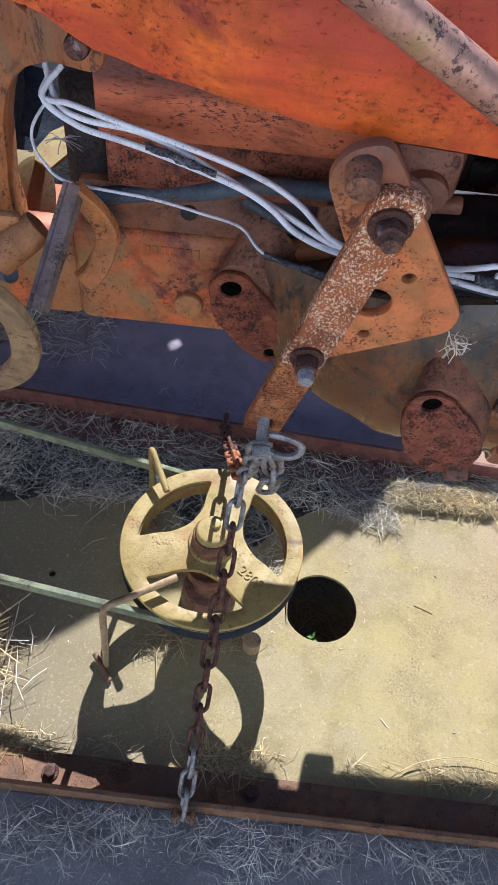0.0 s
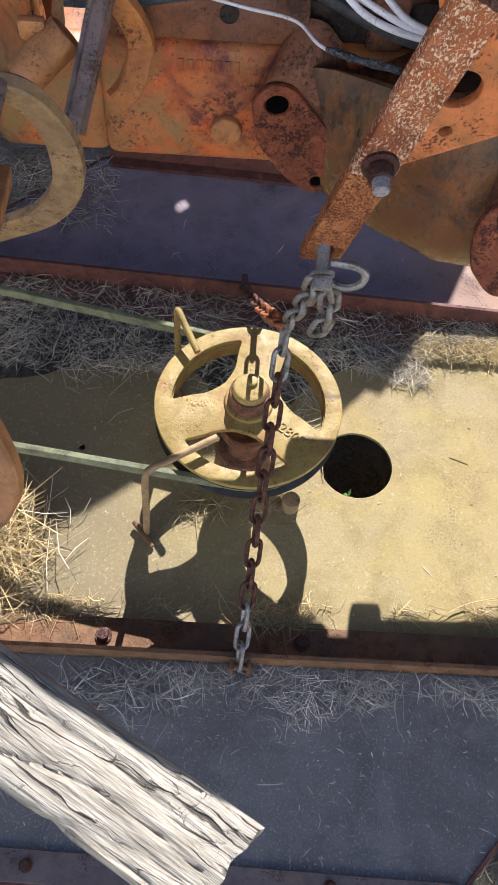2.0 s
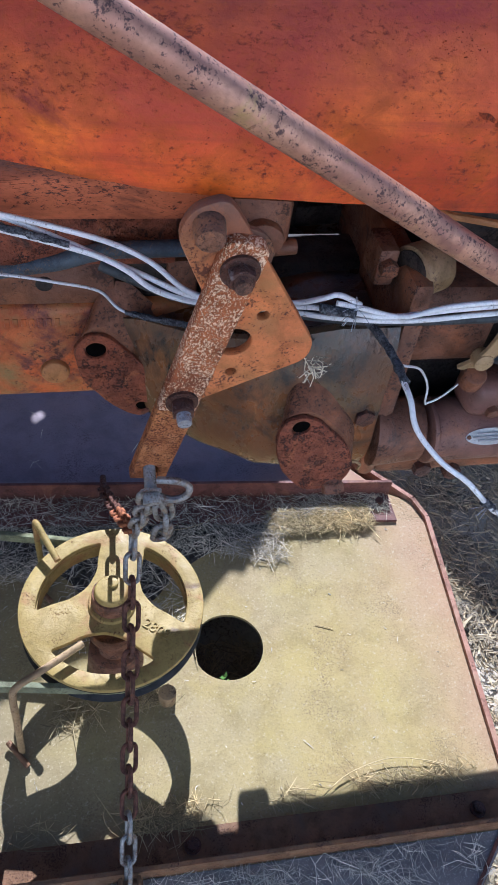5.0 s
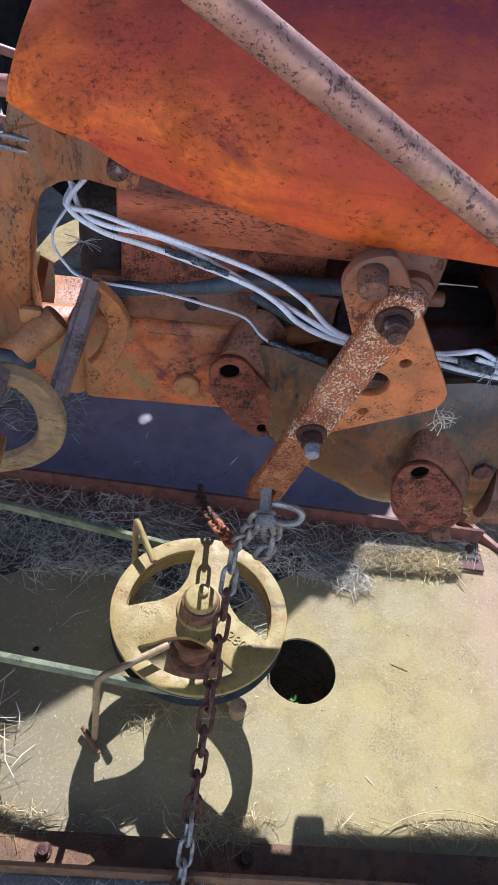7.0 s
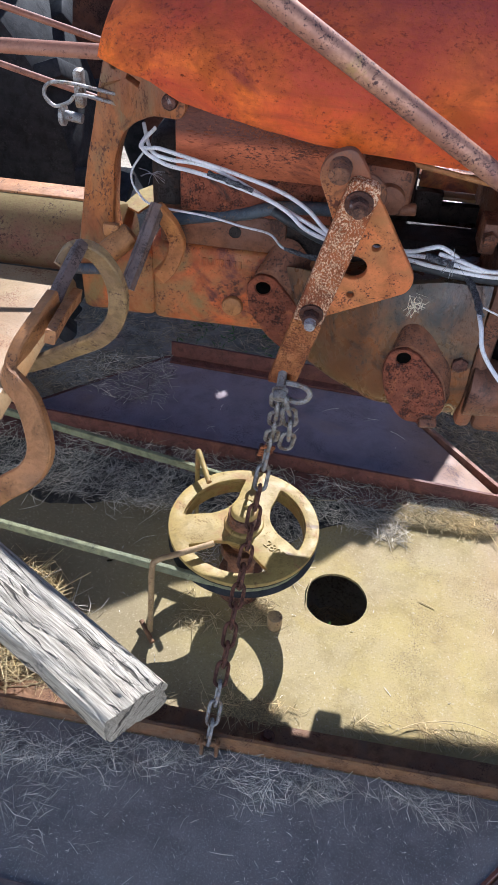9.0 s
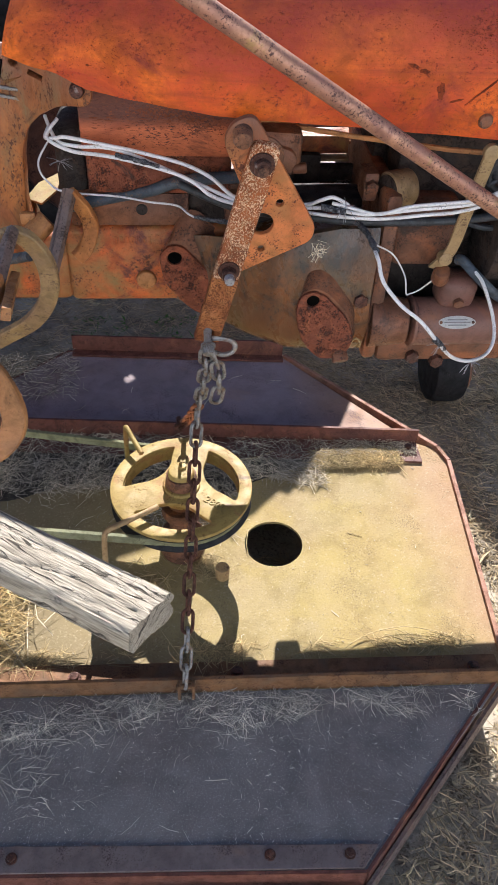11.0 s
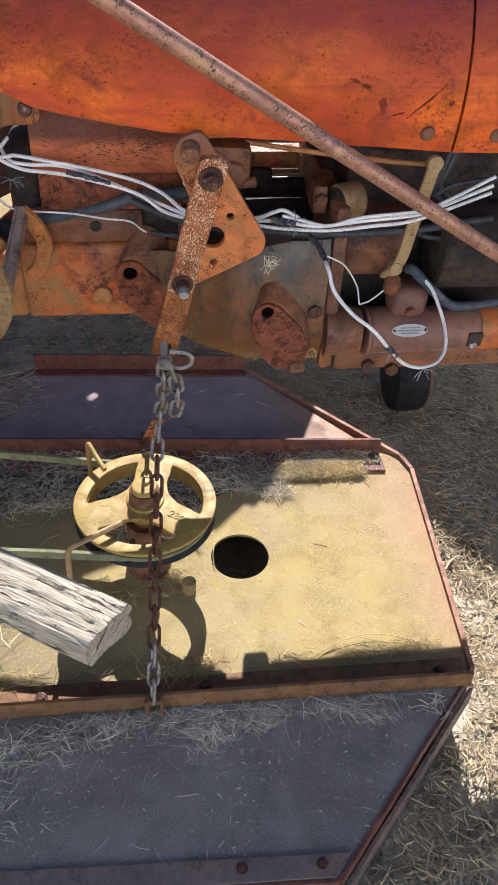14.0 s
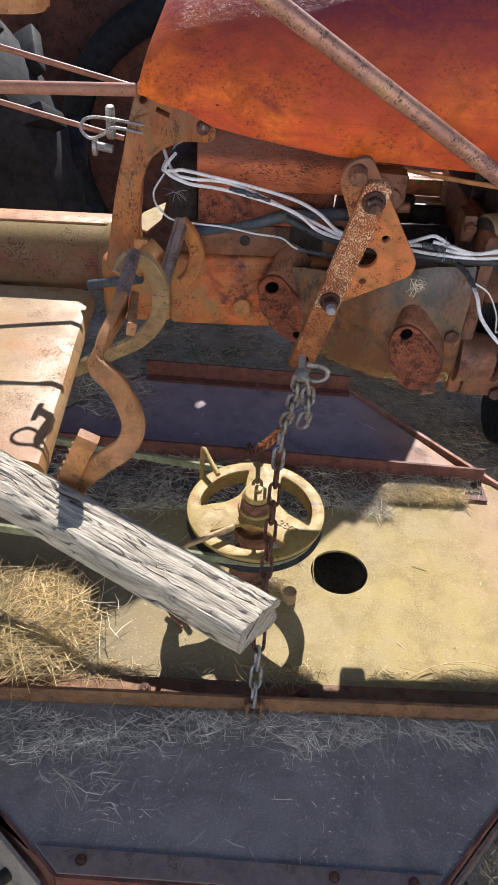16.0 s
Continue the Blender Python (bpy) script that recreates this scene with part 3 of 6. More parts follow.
box(bm, -0.19, 0.35, -0.030, -0.012, 0.128, 0.150, 0.002)
box(bm, 0.20, 0.345, -0.075, -0.028, 0.135, 0.147, 0.004)
bmesh.ops.rotate(bm, verts=bm.verts, cent=(0.09, 0, 0.14), matrix=Matrix.Rotation(-0.045, 3, "Z"))
part("near_lip", bm, PLATFORM, deck, "faded lip under the near edge")
for x, y, z in ((-0.165, 0.048, 0.175), (0.215, 0.030, 0.175), (0.335, 0.024, 0.175), (-0.100, 0.336, 0.177), (0.185, 0.333, 0.177), (0.615, 0.322, 0.177), (0.63, 0.905, 0.177), (-0.12, 0.955, 0.177)):
    bm = bmesh.new()
    s = 0.7 if y < 0.1 else 1.0
    cyl(bm, (x, y, z), (x, y, z + 0.003), 0.012 * s, seg=16)
    hexa(bm, (x, y, z + 0.003), (x, y, z + 0.011 * s), 0.0085 * s)
    part("deck_bolt", bm, BOLT, deck)
bm = bmesh.new()
cyl(bm, (0.170, 0.552, DZ), (0.170, 0.552, DZ + 0.030), 0.0140, seg=24, bevel=0.002)
part("stub", bm, LEVER, deck, "short rusty stub on the deck")
bm = bmesh.new()
for i, (bx, bz) in enumerate(((-0.012, 0), (0.012, 0))):
    box(bm, 0.095 + bx - 0.003, 0.095 + bx + 0.003, 0.284, 0.298, DZ + 0.008, DZ + 0.052, 0.002)
cyl(bm, (0.078, 0.290, DZ + 0.044), (0.112, 0.290, DZ + 0.044), 0.005, seg=10)
part("chain_anchor", bm, RAIL, deck, "rusty clevis on the near rail")

# pulley with its spindle, on the deck
PX, PY, PZ, PR = 0.093, 0.629, 0.355, 0.1345
pulley = thing("pulley", (PX, PY, DZ), "cream-painted cast three-spoke belt pulley on a rusty spindle", "pulley")


def pulley_top():
    bm = bmesh.new()
    holes = []
    for k in range(3):
        a0 = radians(78 + 120 * k)
        pts = []
        ro, ri = 0.110, 0.046
        for j in range(13):
            a = a0 + radians(18) + radians(84) * j / 12
            pts.append((ro * math.cos(a), ro * math.sin(a)))
        for rr, aa in ((0.085, 96), (0.064, 90), (0.052, 76), (0.0475, 60), (0.052, 44), (0.064, 30), (0.085, 24)):
            pts.append((rr * math.cos(a0 + radians(aa)), rr * math.sin(a0 + radians(aa))))
        holes.append(rounded(pts, 0.010, 3))
    plate(bm, ring2(0, 0, PR, 72), holes, Matrix.Translation((PX, PY, PZ)), 0.009, 0.0018)
    return bm


part("wheel", pulley_top(), CREAM, pulley, "cream-painted three-spoke wheel")
bm = bmesh.new()
prof = [(PR, -0.009), (PR - 0.001, -0.012), (PR - 0.013, -0.022), (PR - 0.001, -0.032), (PR, -0.036), (PR - 0.006, -0.037), (0.115, -0.034), (0.113, -0.009)]
seg = 72
rows = [[bm.verts.new((PX + r * math.cos(2 * math.pi * i / seg), PY + r * math.sin(2 * math.pi * i / seg), PZ + z)) for r, z in prof] for i in range(seg)]
for i in range(seg):
    a, b = rows[i], rows[(i + 1) % seg]
    for j in range(len(prof)):
        bm.faces.new((a[j], a[(j + 1) % len(prof)], b[(j + 1) % len(prof)], b[j]))
# tyre black puts the rim's shade into its colour
part("rim", bm, TYRE, pulley, "worn belt groove, its shade put into a near-black colour")
bm = bmesh.new()
ins = [(0.1125, -0.0085), (0.1125, -0.034), (0.109, -0.034), (0.109, -0.0085)]
rows = [[bm.verts.new((PX + r * math.cos(2 * math.pi * i / seg), PY + r * math.sin(2 * math.pi * i / seg), PZ + z)) for r, z in ins] for i in range(seg)]
for i in range(seg):
    a, b = rows[i], rows[(i + 1) % seg]
    for j in range(4):
        bm.faces.new((a[j], a[(j + 1) % 4], b[(j + 1) % 4], b[j]))
part("rim_wall", bm, CREAM, pulley)
bm = bmesh.new()
cyl(bm, (PX, PY, PZ - 0.030), (PX, PY, PZ + 0.006), 0.038, 0.035, 36, 0.003)
part("hub", bm, CREAM, pulley)
bm = bmesh.new()
cyl(bm, (PX, PY, PZ + 0.006), (PX, PY, PZ + 0.030), 0.0305, 0.0285, 36, 0.002)
part("hub_collar", bm, SHAFT, pulley, "dark rusty collar")
bm = bmesh.new()
cyl(bm, (PX, PY, PZ + 0.030), (PX, PY, PZ + 0.040), 0.026, 0.023, 28, 0.002)
cyl(bm, (PX + 0.003, PY + 0.008, PZ + 0.038), (PX + 0.003, PY + 0.008, PZ + 0.045), 0.0075, seg=12, bevel=0.001)
part("hub_cap", bm, CREAM, pulley)
bm = bmesh.new()
cyl(bm, (PX, PY, DZ), (PX, PY, PZ - 0.028), 0.026, seg=24)
cyl(bm, (PX, PY, PZ - 0.075), (PX, PY, PZ - 0.050), 0.040, seg=32, bevel=0.003)
cyl(bm, (PX, PY, DZ), (PX, PY, DZ + 0.055), 0.046, 0.041, 32, 0.004)
part("spindle", bm, SHAFT, pulley, "brown rusted spindle housing")


def lettering(body, size, m, mat, parent, depth):
    cu = bpy.data.curves.new("cast_number", "FONT")
    cu.body, cu.size, cu.extrude, cu.align_x, cu.align_y = body, size, depth, "CENTER", "CENTER"
    tmp = bpy.data.objects.new("cast_number", cu)
    me = bpy.data.meshes.new_from_object(tmp)
    bpy.data.objects.remove(tmp)
    me.transform(m)
    me.materials.append(mat)
    ob = new("cast_number", me)
    hang(ob, parent)
    return ob


lettering("2802", 0.022, Matrix.Translation((PX + 0.061, PY - 0.050, PZ + 0.0006)) @ Matrix.Rotation(radians(-38), 4, "Z"), CREAM, pulley, 0.0012)

# belt round the pulley, running off to the rear
belt = thing("drive_belt", (0.0, 0.64, 0.30), "grey-green V-belt round the deck pulley", "belt")
bm = bmesh.new()
pts = []
bz, br = PZ - 0.022, 0.1235
for j in range(25):
    a = radians(100 - 205 * j / 24)
    pts.append(Vector((PX + br * math.cos(a), PY + br * math.sin(a), bz)))
near_out, far_out = Vector((-0.95, 0.67, bz - 0.02)), Vector((-0.95, 0.985, bz - 0.02))
run = [pts[-1].lerp(near_out, k / 10) for k in range(1, 10)]
turn = [Vector((-0.95 + 0.157 * math.cos(radians(a)), 0.8275 + 0.157 * math.sin(radians(a)), bz - 0.02)) for a in range(268, 91, -16)]
back = [far_out.lerp(pts[0], k / 10) for k in range(1, 10)]
sweep(bm, pts + run + turn + back, rect(0.009, 0.017, 0.12), True, (0, 0, 1))
part("belt", bm, BELT, belt)

# belt guards: bent rods that stand on the deck and reach over the pulley
for corner, tip, foot, name in (((-0.043, 0.503, 0.372), (0.050, 0.560, 0.372), (-0.052, 0.498, DZ), "a"), ((-0.017, 0.766, 0.389), (0.017, 0.697, 0.376), (-0.020, 0.772, DZ), "b")):
    g = thing("belt_guard", (foot[0], foot[1], DZ), "bent cream-painted rod guarding the belt beside the pulley", "belt guard", "belt guards")
    c, t, f = Vector(corner), Vector(tip), Vector(foot)
    bm = bmesh.new()
    sweep(bm, spline([t, t.lerp(c, 0.6), c + (t - c) * 0.08, c + (f - c) * 0.10, c.lerp(f, 0.5), f + Vector((0, 0, 0.006))], 6), circle(0.0052, 10))
    part("rod", bm, CREAM if name == "b" else LEVER, g)
    bm = bmesh.new()
    cyl(bm, (f.x - 0.020, f.y + 0.014, DZ + 0.012), (f.x + 0.010, f.y - 0.024, DZ + 0.005), 0.0045, seg=12, bevel=0.001)
    part("foot", bm, RAIL, g)

# ---- chain ----
PITCH, WIRE_R = 0.0325, 0.0032


def link_mesh(mat, name):
    bm = bmesh.new()
    hw, hl = 0.0088, PITCH / 2 + WIRE_R - 0.0088 + 0.0005
    pts = [Vector((hl + hw * math.cos(a), hw * math.sin(a), 0)) for a in [radians(-90 + 22.5 * i) for i in range(9)]]
    pts += [Vector((-hl + hw * math.cos(a), hw * math.sin(a), 0)) for a in [radians(90 + 22.5 * i) for i in range(9)]]
    sweep(bm, pts, circle(WIRE_R, 7), True, (0, 0, 1))
    bmesh.ops.recalc_face_normals(bm, faces=bm.faces)
    me = bpy.data.meshes.new(name)
    bm.to_mesh(me)
    bm.free()
    me.shade_smooth()
    me.materials.append(mat)
    return me


RUST_LINK, GALV_LINK, COPPER_LINK = link_mesh(CHAIN, "rust_link"), link_mesh(GALV, "galvanised_link"), link_mesh(COPPER, "orange_link")


def chain_run(parent, a, b, meshes, sag=Vector((0, 0, 0)), first=0):
    a, b = Vector(a), Vector(b)
    n = max(1, round((b - a).length / PITCH))
    at = lambda s: a.lerp(b, s) + sag * (4 * s * (1 - s))
    for i in range(n):
        p, q = at(i / n), at((i + 1) / n)
        d = (q - p).normalized()
        side = d.cross(Vector((0, 1, 0))).normalized()
        up = side.cross(d)
        roll = radians(8 + 14 * noise.noise(Vector((i * 3.1, a.x * 9, 0)))) + (math.pi / 2 if (i + first) % 2 else 0)
        y = side * math.cos(roll) + up * math.sin(roll)
        z = d.cross(y)
        mid = (p + q) / 2
        ob = new("link", meshes(i / n))
        hang(ob, parent)
        ob.matrix_basis = Matrix(((d.x, y.x, z.x, mid.x), (d.y, y.y, z.y, mid.y), (d.z, y.z, z.z, mid.z), (0, 0, 0, 1)))


HOOK = Vector((0.137, 0.528, 0.762))
ANCHOR = Vector((0.093, 0.290, 0.216))
APEX = Vector((0.124, 0.598, 0.575))
FAR = Vector((0.088, 0.955, 0.222))
chain = thing("lift_chain", tuple(ANCHOR), "rusty chain sling between deck rails hung from the lift arm", "chain")
chain_run(chain, HOOK + Vector((-0.002, -0.004, -0.02)), APEX, lambda s: GALV_LINK, Vector((0.003, 0, 0)))
chain_run(chain, APEX, ANCHOR, lambda s: GALV_LINK if s < 0.1 or s > 0.78 else RUST_LINK, Vector((-0.001, 0.004, -0.006)), 1)
chain_run(chain, HOOK + Vector((0.006, -0.006, -0.02)), HOOK + Vector((0.014, 0.020, -0.135)), lambda s: GALV_LINK, Vector((0.008, 0, 0)), 1)
chain_run(chain, APEX, FAR, lambda s: COPPER_LINK if s < 0.45 else RUST_LINK, Vector((0.0, -0.004, -0.006)), 0)
bm = bmesh.new()
cyl(bm, (FAR.x, FAR.y + 0.03, FAR.z - 0.004), (FAR.x, FAR.y - 0.012, FAR.z + 0.004), 0.006, seg=12)
hexa(bm, (FAR.x, FAR.y - 0.010, FAR.z + 0.003), (FAR.x, FAR.y - 0.020, FAR.z + 0.005), 0.011)
part("far_anchor", bm, BOLT, chain)
shackle = thing("shackle", tuple(HOOK), "grey galvanised shackle and bolt on the arm's end", "shackle")
bm = bmesh.new()
sweep(bm, spline([(0.140, 0.520, 0.745), (0.158, 0.514, 0.741), (0.172, 0.512, 0.747), (0.176, 0.514, 0.758), (0.166, 0.516, 0.766), (0.144, 0.520, 0.766)], 6), circle(0.0038, 8))
part("bow", bm, GALV, shackle)
bm = bmesh.new()
cyl(bm, (0.1375, 0.505, 0.752), (0.1375, 0.548, 0.776), 0.0062, seg=14)
hexa(bm, (0.1375, 0.502, 0.750), (0.1375, 0.512, 0.756), 0.0095)
cyl(bm, (0.1375, 0.512, 0.756), (0.1375, 0.515, 0.7575), 0.0108, seg=18)
part("pin", bm, GALV, shackle)

# ---- tractor ----
tractor = thing("tractor", (0.3, 0.78, 0.0), "old rusting orange farm tractor with bare frame and hood", "tractor")
CY, CZ = 0.730, 1.100
keys = [(-0.12, 6, 0.136), (-0.05, 1, 0.149), (0.0, -5, 0.165), (0.05, -6, 0.181), (0.1, -7, 0.193), (0.15, -8.5, 0.199), (0.2, -9.5, 0.201), (0.3, -11, 0.203), (0.4, -13, 0.205), (0.516, -15, 0.206), (2.0, -16, 0.215)]


def low(x):
    """The hood at x: the angle of its lower edge and its radius."""
    for (a, p, r), (b, q, s) in zip(keys, keys[1:]):
        if x <= b:
            k = (x - a) / (b - a)
            k = k * k * (3 - 2 * k) * 0.5 + k * 0.5
            return p + (q - p) * k, r + (s - r) * k
    return keys[-1][1:]


def hood_shell(x0, x1, n, round_end, name, label):
    bm = bmesh.new()
    rows = []
    for i in range(n + 1):
        x = x0 + (x1 - x0) * i / n
        if round_end:
            x = x0 + (x1 - x0) * (i / n) ** 1.6
        k = 1.0
        if round_end:
            k = 1 - 0.10 * max(0, 1 - (x - x0) / 0.045) ** 2
        p0, R = low(x)
        row = []
        for j in range(41):
            a = radians(p0 + (180 - 2 * p0) * j / 40)
            dent = noise.noise(Vector((x * 4, a * 2, 0))) * 0.0025 - R * 0.12 * min(1, max(0, (0.28 - x) / 0.2)) * min(1, max(0, (math.sin(a) - 0.15) / 0.55))
            xs = x + 0.036 * max(0.0, math.sin(a)) ** 1.4 * max(0.0, 1 - (x - x0) / 0.22) ** 1.5 if round_end else x
            row.append(bm.verts.new((xs, CY - (R + dent) * k * math.cos(a), CZ + (R + dent) * k * math.sin(a))))
        rows.append(row)
    for a, b in zip(rows, rows[1:]):
        for j in range(40):
            bm.faces.new((a[j], a[j + 1], b[j + 1], b[j]))
        bm.faces.new((a[40], a[0], b[0], b[40]))
    bm.faces.new(rows[0])
    bm.faces.new(rows[-1])
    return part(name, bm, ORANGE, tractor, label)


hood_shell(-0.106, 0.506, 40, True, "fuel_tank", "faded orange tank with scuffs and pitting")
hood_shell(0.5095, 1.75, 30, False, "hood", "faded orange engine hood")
for x, z in ((0.470, 1.072), (0.56, 1.070)):
    bm = bmesh.new()
    y = CY - math.sqrt(low(x)[1] ** 2 - (z - CZ) ** 2)
    cyl(bm, (x, y + 0.003, z), (x, y - 0.003, z - 0.001), 0.010, 0.008, 16, 0.001)
    part("hood_screw", bm, BROWN, tractor)


def scar(x, z, wide, high, lean, mat, label, seed):
    """A ragged scuff in the tank's paint, following its curve."""
    bm = bmesh.new()
    ring = []
    for i in range(28):
        a = math.tau * i / 28
        r = 1 + 0.55 * noise.noise(Vector((math.cos(a) * 1.8, math.sin(a) * 1.8, seed * 3.3)))
        u, v = wide * 0.5 * r * math.cos(a), high * 0.5 * r * math.sin(a)
        px, pz = x + u * math.cos(lean) - v * math.sin(lean), z + u * math.sin(lean) + v * math.cos(lean)
        R = low(px)[1]
        ang = math.asin(max(-1, min(1, (pz - CZ) / R)))
        R += noise.noise(Vector((px * 4, ang * 2, 0))) * 0.0025 + 0.0007
        ring.append(bm.verts.new((px, CY - R * math.cos(ang), CZ + R * math.sin(ang))))
    mid = bm.verts.new(sum((v.co for v in ring), Vector()) / 28 + Vector((0, -0.0002, 0)))
    for a, b in zip(ring, ring[1:] + ring[:1]):
        bm.faces.new((mid, a, b))
    bmesh.ops.recalc_face_normals(bm, faces=bm.faces)
    part("paint_scar", bm, mat, tractor, label)


for k, (x, z, w, h, lean) in enumerate(((0.372, 1.131, 0.016, 0.004, -0.3), (0.384, 1.126, 0.014, 0.005, -0.2), (0.4074, 1.106, 0.009, 0.018, 0.2), (0.448, 1.098, 0.022, 0.0022, 0.75), (0.462, 1.110, 0.024, 0.0026, 0.72), (0.477, 1.124, 0.022, 0.002, 0.8), (0.428, 1.095, 0.016, 0.003, 0.3), (0.492, 1.108, 0.007, 0.006, 0.0))):
    scar(x, z, w, h, lean, SCRATCH, "dark scratch in the paint", k)


def specks(name, places, spread, count, size, long, at, mat, label, seed):
    """Many small flat specks scattered round the places (u, v), laid on a surface by at(u, v, lift)."""
    rng = np.random.default_rng(seed)
    bm = bmesh.new()
    for _ in range(count):
        u, v, wide = places[rng.integers(len(places))]
        u, v = u + rng.normal(0, spread[0] * wide), v + rng.normal(0, spread[1] * wide)
        r = size * rng.lognormal(0, 0.4)
        ring = [bm.verts.new(at(u + r * long * math.cos(a) * rng.uniform(0.3, 1.4), v, r * math.sin(a) * rng.uniform(0.3, 1.4))) for a in [math.tau * i / 7 for i in range(7)]]
        bm.faces.new(ring)
    tagged(part(name, bm, mat, tractor, label), label, kind="stuff")


def on_tank(x, angle, up):
    R, a = low(x)[1], radians(angle)
    a += up / R
    dent = noise.noise(Vector((x * 4, a * 2, 0))) * 0.0025 - R * 0.12 * min(1, max(0, (0.28 - x) / 0.2)) * min(1, max(0, (math.sin(a) - 0.15) / 0.55))
    return (x, CY - (R + dent + 0.0006) * math.cos(a), CZ + (R + dent + 0.0006) * math.sin(a))


def on_panel(x, z, up):
    return (x, 0.6535, z + up)


specks("pitting", [(0.0, 14, 1), (0.03, 10, 1), (0.045, 13, 0.8), (-0.02, 18, 0.7), (0.015, 6, 0.8)], (0.016, 3.0), 300, 0.00034, 1.4, on_tank, SCRATCH, "dark rust pits in the tank's paint", 3)
specks("pitting", [(0.40, 21, 1), (0.43, 18, 1), (0.46, 13.5, 1), (0.45, 19, 1), (0.34, 21, 0.7)], (0.016, 1.8), 300, 0.00042, 1.5, on_tank, SCRATCH, "dark rust pits in the tank's paint", 4)
specks("pitting", [(0.10 + 0.07 * k, 8 + 4 * (k % 3), 1) for k in range(6)], (0.05, 5.0), 260, 0.00032, 1.4, on_tank, SCRATCH, "dark rust pits in the tank's paint", 5)
specks("scraped_paint", [(0.0, 1.027, 1), (0.016, 1.022, 1), (0.030, 1.016, 1), (0.0, 1.012, 1)], (0.010, 0.007), 60, 0.0004, 9.0, on_panel, DARK_RUST, "long dark scratches in the panel's paint", 6)
specks("rust_band", [(0.05 + 0.012 * k, 1.036 - 0.0022 * k, 1) for k in range(10)], (0.012, 0.0065), 900, 0.0006, 1.5, on_panel, DARK_RUST, "band of dark rust under the tank's edge", 7)
specks("rust_band", [(0.02 + 0.022 * k, 0.990 + 0.004 * (k % 3), 1) for k in range(9)], (0.020, 0.010), 120, 0.0005, 1.5, on_panel, DARK_RUST, "dark rust specks on the panel", 8)
# panel under the tank
bm = bmesh.new()
box(bm, -0.030, 0.26, 0.654, 0.82, 0.972, 1.085, 0.006)
part("side_panel", bm, PANEL, tractor, "dull red scratched side panel under the tank")
bm = bmesh.new()
box(bm, -0.028, 0.175, 0.672, 0.82, 0.912, 0.970, 0.005)
part("lower_panel", bm, RED_RUST, tractor, "dark rusted lower panel")
bm = bmesh.new()
box(bm, -0.06, 0.22, 0.705, 0.815, 0.85, 0.915, 0.005)
box(bm, -0.06, 0.115, 0.690, 0.710, 0.853, 0.905, 0.004)
box(bm, 0.168, 0.20, 0.690, 0.710, 0.853, 0.905, 0.004)
part("clutch_cover", bm, BROWN, tractor, "brown rusted cover plate above the frame")
# hole drawn as a near-black disc in place of its shade
bm = bmesh.new()
cyl(bm, (0.045, 0.6885, 0.880), (0.045, 0.70, 0.880), 0.0085, seg=16)
part("bolt_hole", bm, DARK, tractor)
# near-black box paints the shade inside the cover's opening
bm = bmesh.new()
box(bm, 0.115, 0.168, 0.702, 0.712, 0.853, 0.908)
part("dark_opening", bm, DARK, tractor)
# torque tube
bm = bmesh.new()
# far side widened and unseen low ledges added to block sun and shape shadows
box(bm, -0.075, 0.24, 0.690, 0.924, 0.722, 0.851, 0.012, seg=3)
box(bm, -0.185, -0.070, 0.692, 0.735, 0.722, 0.835, 0.014, seg=3)
box(bm, -0.185, -0.070, 0.725, 0.900, 0.722, 0.750, 0.006)
box(bm, -0.95, -0.180, 0.80, 0.900, 0.722, 0.750, 0.006, seg=3)
part("torque_tube", bm, CAST, tractor, "oily orange cast frame tube")
bm = bmesh.new()
cyl(bm, (0.046, 0.692, 0.763), (0.046, 0.684, 0.763), 0.0165, 0.015, 24, 0.002)
part("bolt_head", bm, PEDAL_OR, tractor)
for k in range(7):
    bm = bmesh.new()
    box(bm, 0.000 + k * 0.0085, 0.0055 + k * 0.0085, 0.6888, 0.691, 0.824 + 0.001 * (k % 3), 0.836, 0.0008)
    part("cast_mark", bm, CAST, tractor)

# bell housing: sections that widen from the tube to the engine
bm = bmesh.new()
secs = [(0.085, 0.692, 0.722, 0.850, 6), (0.14, 0.660, 0.708, 0.870, 5), (0.20, 0.605, 0.690, 0.900, 4), (0.26, 0.566, 0.680, 0.930, 4), (0.32, 0.556, 0.678, 0.948, 4), (0.375, 0.553, 0.680, 0.955, 4)]
rows = []
for x, y0, z0, z1, e in secs:
    yc, zc, ry, rz = 0.72, (z0 + z1) / 2, 0.72 - y0, (z1 - z0) / 2
    row = []
    for j in range(48):
        a = 2 * math.pi * j / 48
        c, s = math.cos(a), math.sin(a)
        row.append(bm.verts.new((x, yc + (0.19 + 0.06 * min(1, max(0, (x - 0.10) / 0.15)) if c > 0 else ry) * math.copysign(abs(c) ** (2 / e), c), zc + rz * (1 - 0.5 * min(1, max(0, (c + 0.85) / 0.4)) if s > 0 else 1.0) * math.copysign(abs(s) ** (2 / e), s))))
    rows.append(row)
for a, b in zip(rows, rows[1:]):
    for j in range(48):
        bm.faces.new((a[j], a[(j + 1) % 48], b[(j + 1) % 48], b[j]))
bm.faces.new(rows[0])
bm.faces.new(rows[-1])
bmesh.ops.subdivide_edges(bm, edges=bm.edges[:], cuts=1, use_grid_fill=True, smooth=0.6)
shake(bm, 0.003, 18)
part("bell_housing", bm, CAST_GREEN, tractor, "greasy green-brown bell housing")

